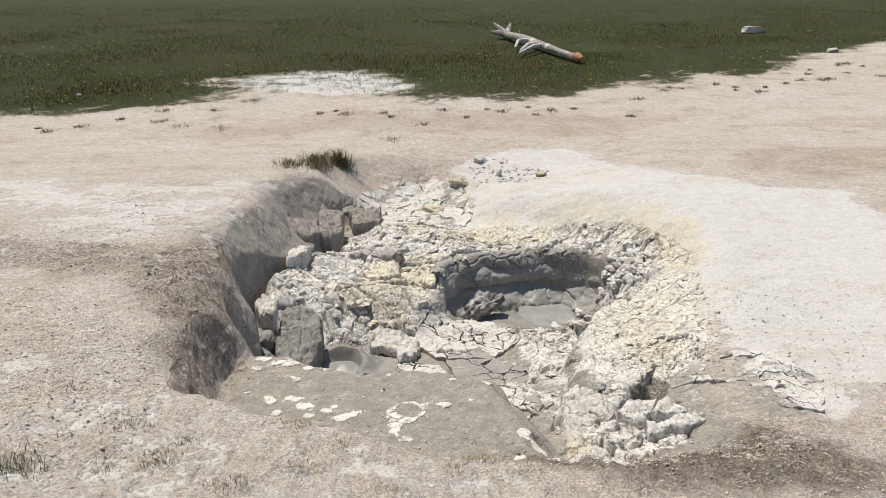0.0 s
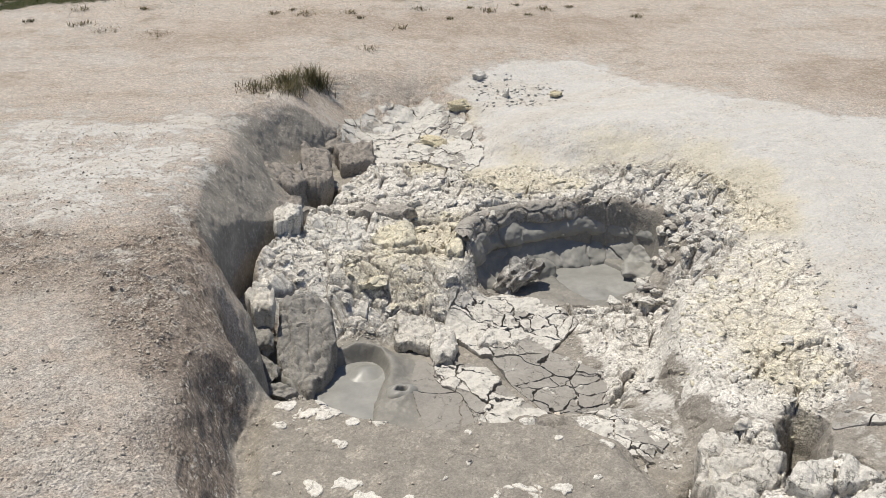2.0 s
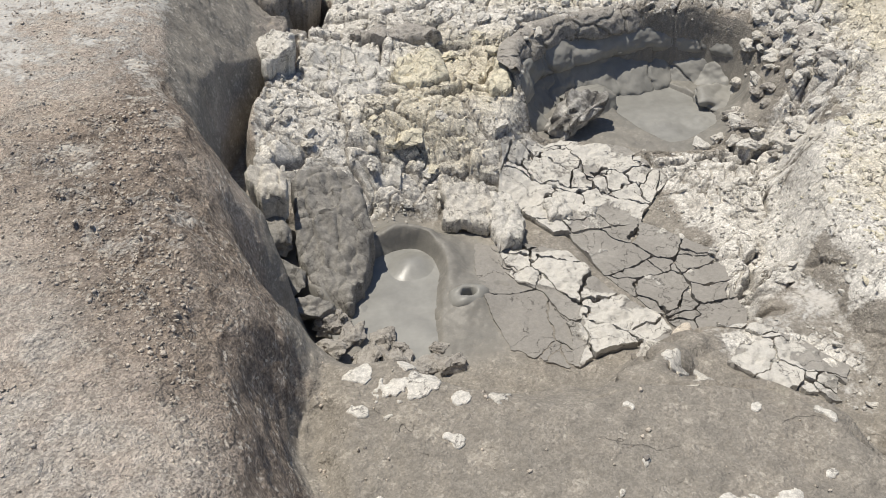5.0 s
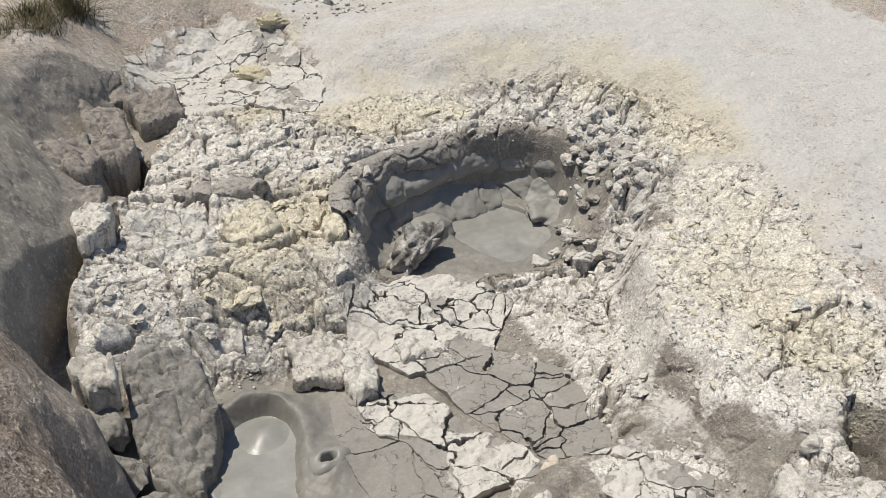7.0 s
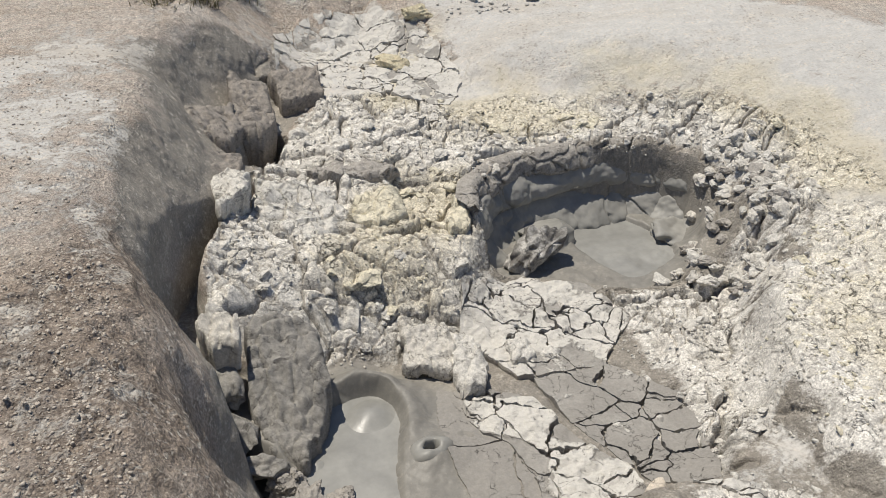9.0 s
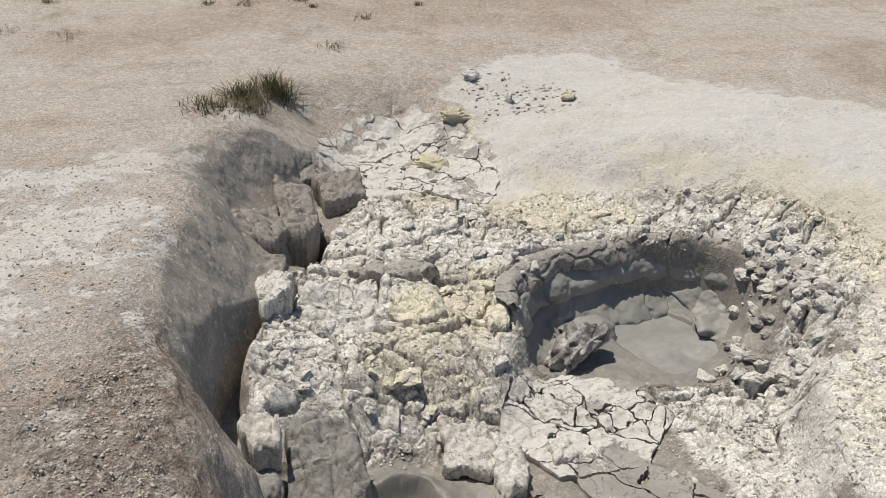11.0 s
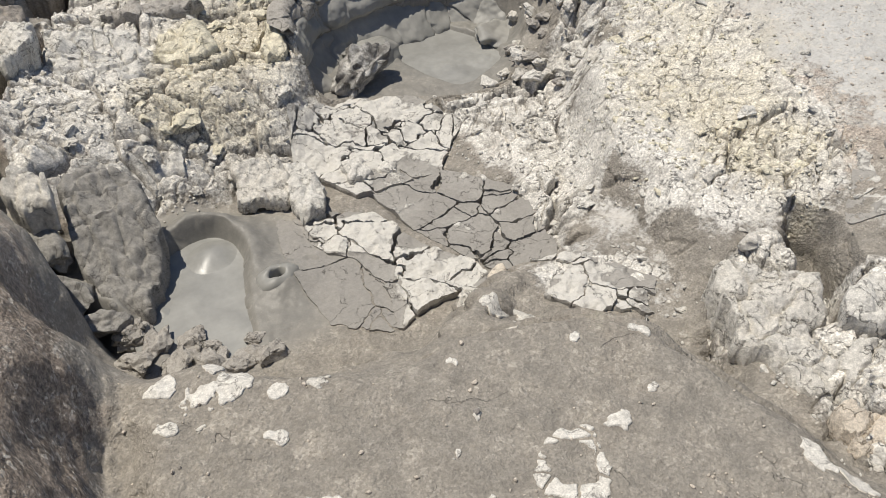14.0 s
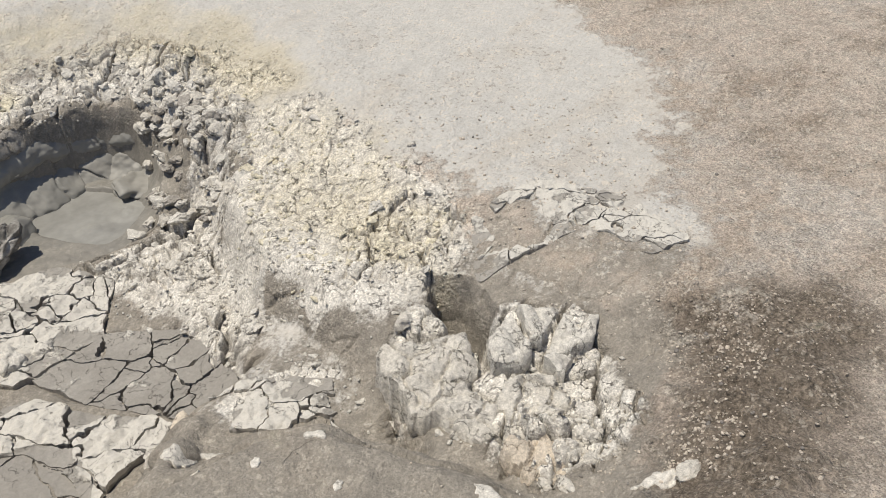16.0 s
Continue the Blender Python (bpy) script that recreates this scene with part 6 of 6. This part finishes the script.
def tuft(x, y, spread_r, tall, n, seed, label="dark green grass tuft on pale ground", wide=0.006, mat=None, group="", lean=0.45):
    rng = np.random.RandomState(seed)
    px, py = rng.normal(0, spread_r * 0.5, n), rng.normal(0, spread_r * 0.5, n)
    zb = z_at(x, y)
    pz = height(px + x, py + y) - zb
    ob = new("grass_tuft", blades("grass_tuft", px, py, pz, tall, wide, mat or M_TUFT, seed, lean))
    ob.location = (x, y, zb)
    return tagged(ob, label, "grass tuft", group)


tuft(-1.04, 8.1, 0.11, 0.15, 360, 1, "upright dark grass tuft at the pit's edge", lean=0.6)
tuft(-1.2, 7.88, 0.12, 0.12, 320, 2, "dark dry grass tuft at the pit's edge", lean=0.8)
tuft(-1.4, 7.64, 0.16, 0.08, 220, 3, "low spreading green grass tuft at the pit's edge", lean=0.9)
tuft(-1.2, 7.68, 0.1, 0.1, 140, 4, "low dark grass tuft at the pit's edge", lean=0.8)
rng = np.random.RandomState(77)
for i in range(46):
    x = rng.uniform(-5.5, 6.5)
    y = float(meadow_edge(np.array([x]))[0]) - 0.15 - 1.5 * rng.beta(1, 2.2)
    s = rng.uniform(0.03, 0.11)
    tuft(x, y, s, 0.025 + s * 0.35, 60, 200 + i, "small dry grass tuft on bare pale ground", 0.008, None, "tufts along the meadow", 0.8)
for i, (x, y, s) in enumerate(((-3.1, 9.8, 0.16), (-2.6, 9.6, 0.2), (-0.6, 9.05, 0.09))):
    tuft(x, y, s, 0.06, 80, 300 + i, "sparse low grass sprouting from pale ground", 0.004, None, "tufts along the meadow", 0.9)


def sprouts():
    """Dry grass coming up in sparse patches on the near bank."""
    rng = np.random.RandomState(320)
    spots = ((-1.33, 2.47, 0.11), (-1.37, 2.99, 0.05), (-1.05, 2.46, 0.06), (-1.07, 2.76, 0.08), (-0.89, 2.52, 0.09), (-0.84, 2.66, 0.06), (-0.63, 2.39, 0.08), (-0.52, 2.81, 0.07),
             (-0.43, 2.51, 0.06), (-0.32, 2.68, 0.06), (-0.11, 2.4, 0.06), (0.06, 2.58, 0.05), (0.15, 2.7, 0.09), (0.3, 2.62, 0.06), (0.6, 2.4, 0.07))
    px, py, tall = [], [], []
    for x, y, s in spots:
        n = int(s * s * 30000)
        px.append(rng.normal(x, s * 0.5, n))
        py.append(rng.normal(y, s * 0.4, n))
        tall.append(np.full(n, 0.045 if s > 0.1 else 0.028))
    px, py = np.concatenate(px), np.concatenate(py)
    me = blades("dry_grass", px, py, height(px, py), np.concatenate(tall), 0.0028, M_DRYBLADE, 321, 0.8)
    tagged(new("dry_grass", me), "sparse dry grass sprouting from pale crumbly ground", "grass", kind="stuff")


sprouts()


def meadow():
    rng = np.random.RandomState(5)
    n = 230000
    y = 9.4 + 20 * rng.beta(1.05, 1.9, n)
    x = rng.uniform(-1, 1, n) * (4.5 + (y - 6) * 0.62) - 0.3
    edge = y - meadow_edge(x) + 1.2 * fbm(x, y, 1.2, 4, 2) + 0.3
    salt = share(x, y, WHITES[3], 0.35, 0.35)
    dens = smooth01((edge + 0.7) / 2.4) ** 2 * (1 - 0.6 * salt) * (0.55 + 0.9 * (vnoise(x * 1.7, y * 1.7, 1)))
    k = rng.rand(n) < dens
    x, y = x[k], y[k]
    z = big_form(x, y)
    tall = 0.025 + 0.045 * vnoise(x * 0.8, y * 0.8, 2) * smooth01((y - meadow_edge(x)) / 1.5)
    me = blades("meadow_grass", x, y, z, tall, 0.007, M_MEADOW, 9, 0.75)
    tagged(new("meadow_grass", me), "green meadow grass with reddish brown patches", "grass", kind="stuff")
    k = rng.rand(len(x)) < 0.006
    fl = scatter_mesh("meadow_flowers", TINY, x[k], y[k], z[k] + tall[k], np.full(k.sum(), 0.022), M_FLOWER, 3)
    tagged(new("meadow_flowers", fl), "tiny yellow and white flowers among meadow grass", "flowers", kind="stuff")


meadow()


# ---- fallen log ----
def limb(points, radii, mat, seed, sides=14, name="trunk"):
    verts, faces = [], []
    pts = [Vector(p) for p in points]
    for j, (p, r) in enumerate(zip(pts, radii)):
        d = (pts[min(j + 1, len(pts) - 1)] - pts[max(j - 1, 0)]).normalized()
        u = d.cross(Vector((0, 0, 1))).normalized()
        v = u.cross(d)
        for i in range(sides):
            a = 2 * math.pi * i / sides
            k = r * (1 + 0.22 * noise.noise(Vector((math.cos(a) * 1.3, math.sin(a) * 1.3, j * 0.35 + seed * 7))))
            verts.append(p + u * (k * math.cos(a)) + v * (k * math.sin(a)))
    for j in range(len(pts) - 1):
        for i in range(sides):
            faces.append((j * sides + i, j * sides + (i + 1) % sides, (j + 1) * sides + (i + 1) % sides, (j + 1) * sides + i))
    faces.append(tuple(range(sides))[::-1])
    faces.append(tuple(range((len(pts) - 1) * sides, len(pts) * sides)))
    return mesh_of(name, verts, faces, mat)


def build_log():
    ax, ay, bx, by = 1.15, 17.7, 2.12, 14.35
    az, bz = z_at(ax, ay), z_at(bx, by)
    root = tagged(empty("fallen_log", ax, ay, az), "weathered grey fallen log with broken ends lying in meadow grass", "log")
    steps = 15
    pts = [((bx - ax) * t, (by - ay) * t, (bz - az) * t + 0.11 + 0.02 * math.sin(5 * t)) for t in np.linspace(0, 1, steps)]
    part("trunk", limb(pts, [0.072 - 0.02 * t for t in np.linspace(0, 1, steps)], M_WOOD, 1), root)
    e = Vector(pts[-1])
    d = (e - Vector(pts[-2])).normalized()
    part("broken_end", limb([e - d * 0.02, e + d * 0.08, e + d * 0.2], [0.08, 0.07, 0.03], M_ORANGE, 2, 10, "broken_end"), root, "orange brown splintered end")
    s = Vector(pts[0])
    for i, (dx, dy, dz) in enumerate(((-0.25, 0.3, 0.22), (-0.3, 0.1, 0.05), (0.1, 0.35, 0.2), (-0.05, 0.3, -0.05))):
        part("root", limb([s, s + Vector((dx, dy, dz)) * 0.6, s + Vector((dx, dy, dz))], [0.07, 0.05, 0.02], M_WOOD, 3 + i, 8, "root"), root)
    for i, t in enumerate((0.42, 0.5, 0.62)):
        p = Vector(pts[int(t * (steps - 1))])
        part("branch", limb([p, p + Vector((-0.22, -0.35, 0.0)), p + Vector((-0.3 - 0.1 * i, -0.75, -0.1))], [0.04, 0.035, 0.02], M_WHITE, 9 + i, 8, "branch"), root, "bleached white broken branch")


build_log()
stone("meadow_rock", 6.4, 18.6, 0.4, M_PALE, 31, "pale rock lying in meadow grass", "rock", 0.4, 0.25, (1.4, 0.8, 0.6))
stone("meadow_rock", 6.7, 15.2, 0.25, M_PALE, 32, "small pale rock at the meadow's edge", "rock", 0.4, 0.25, (1.2, 0.8, 0.6))
stone("meadow_rock", -5.1, 11.7, 0.07, M_WHITE, 33, "small white stone in grass", "rock", 0.4, 0.1, (1.2, 0.8, 0.7))
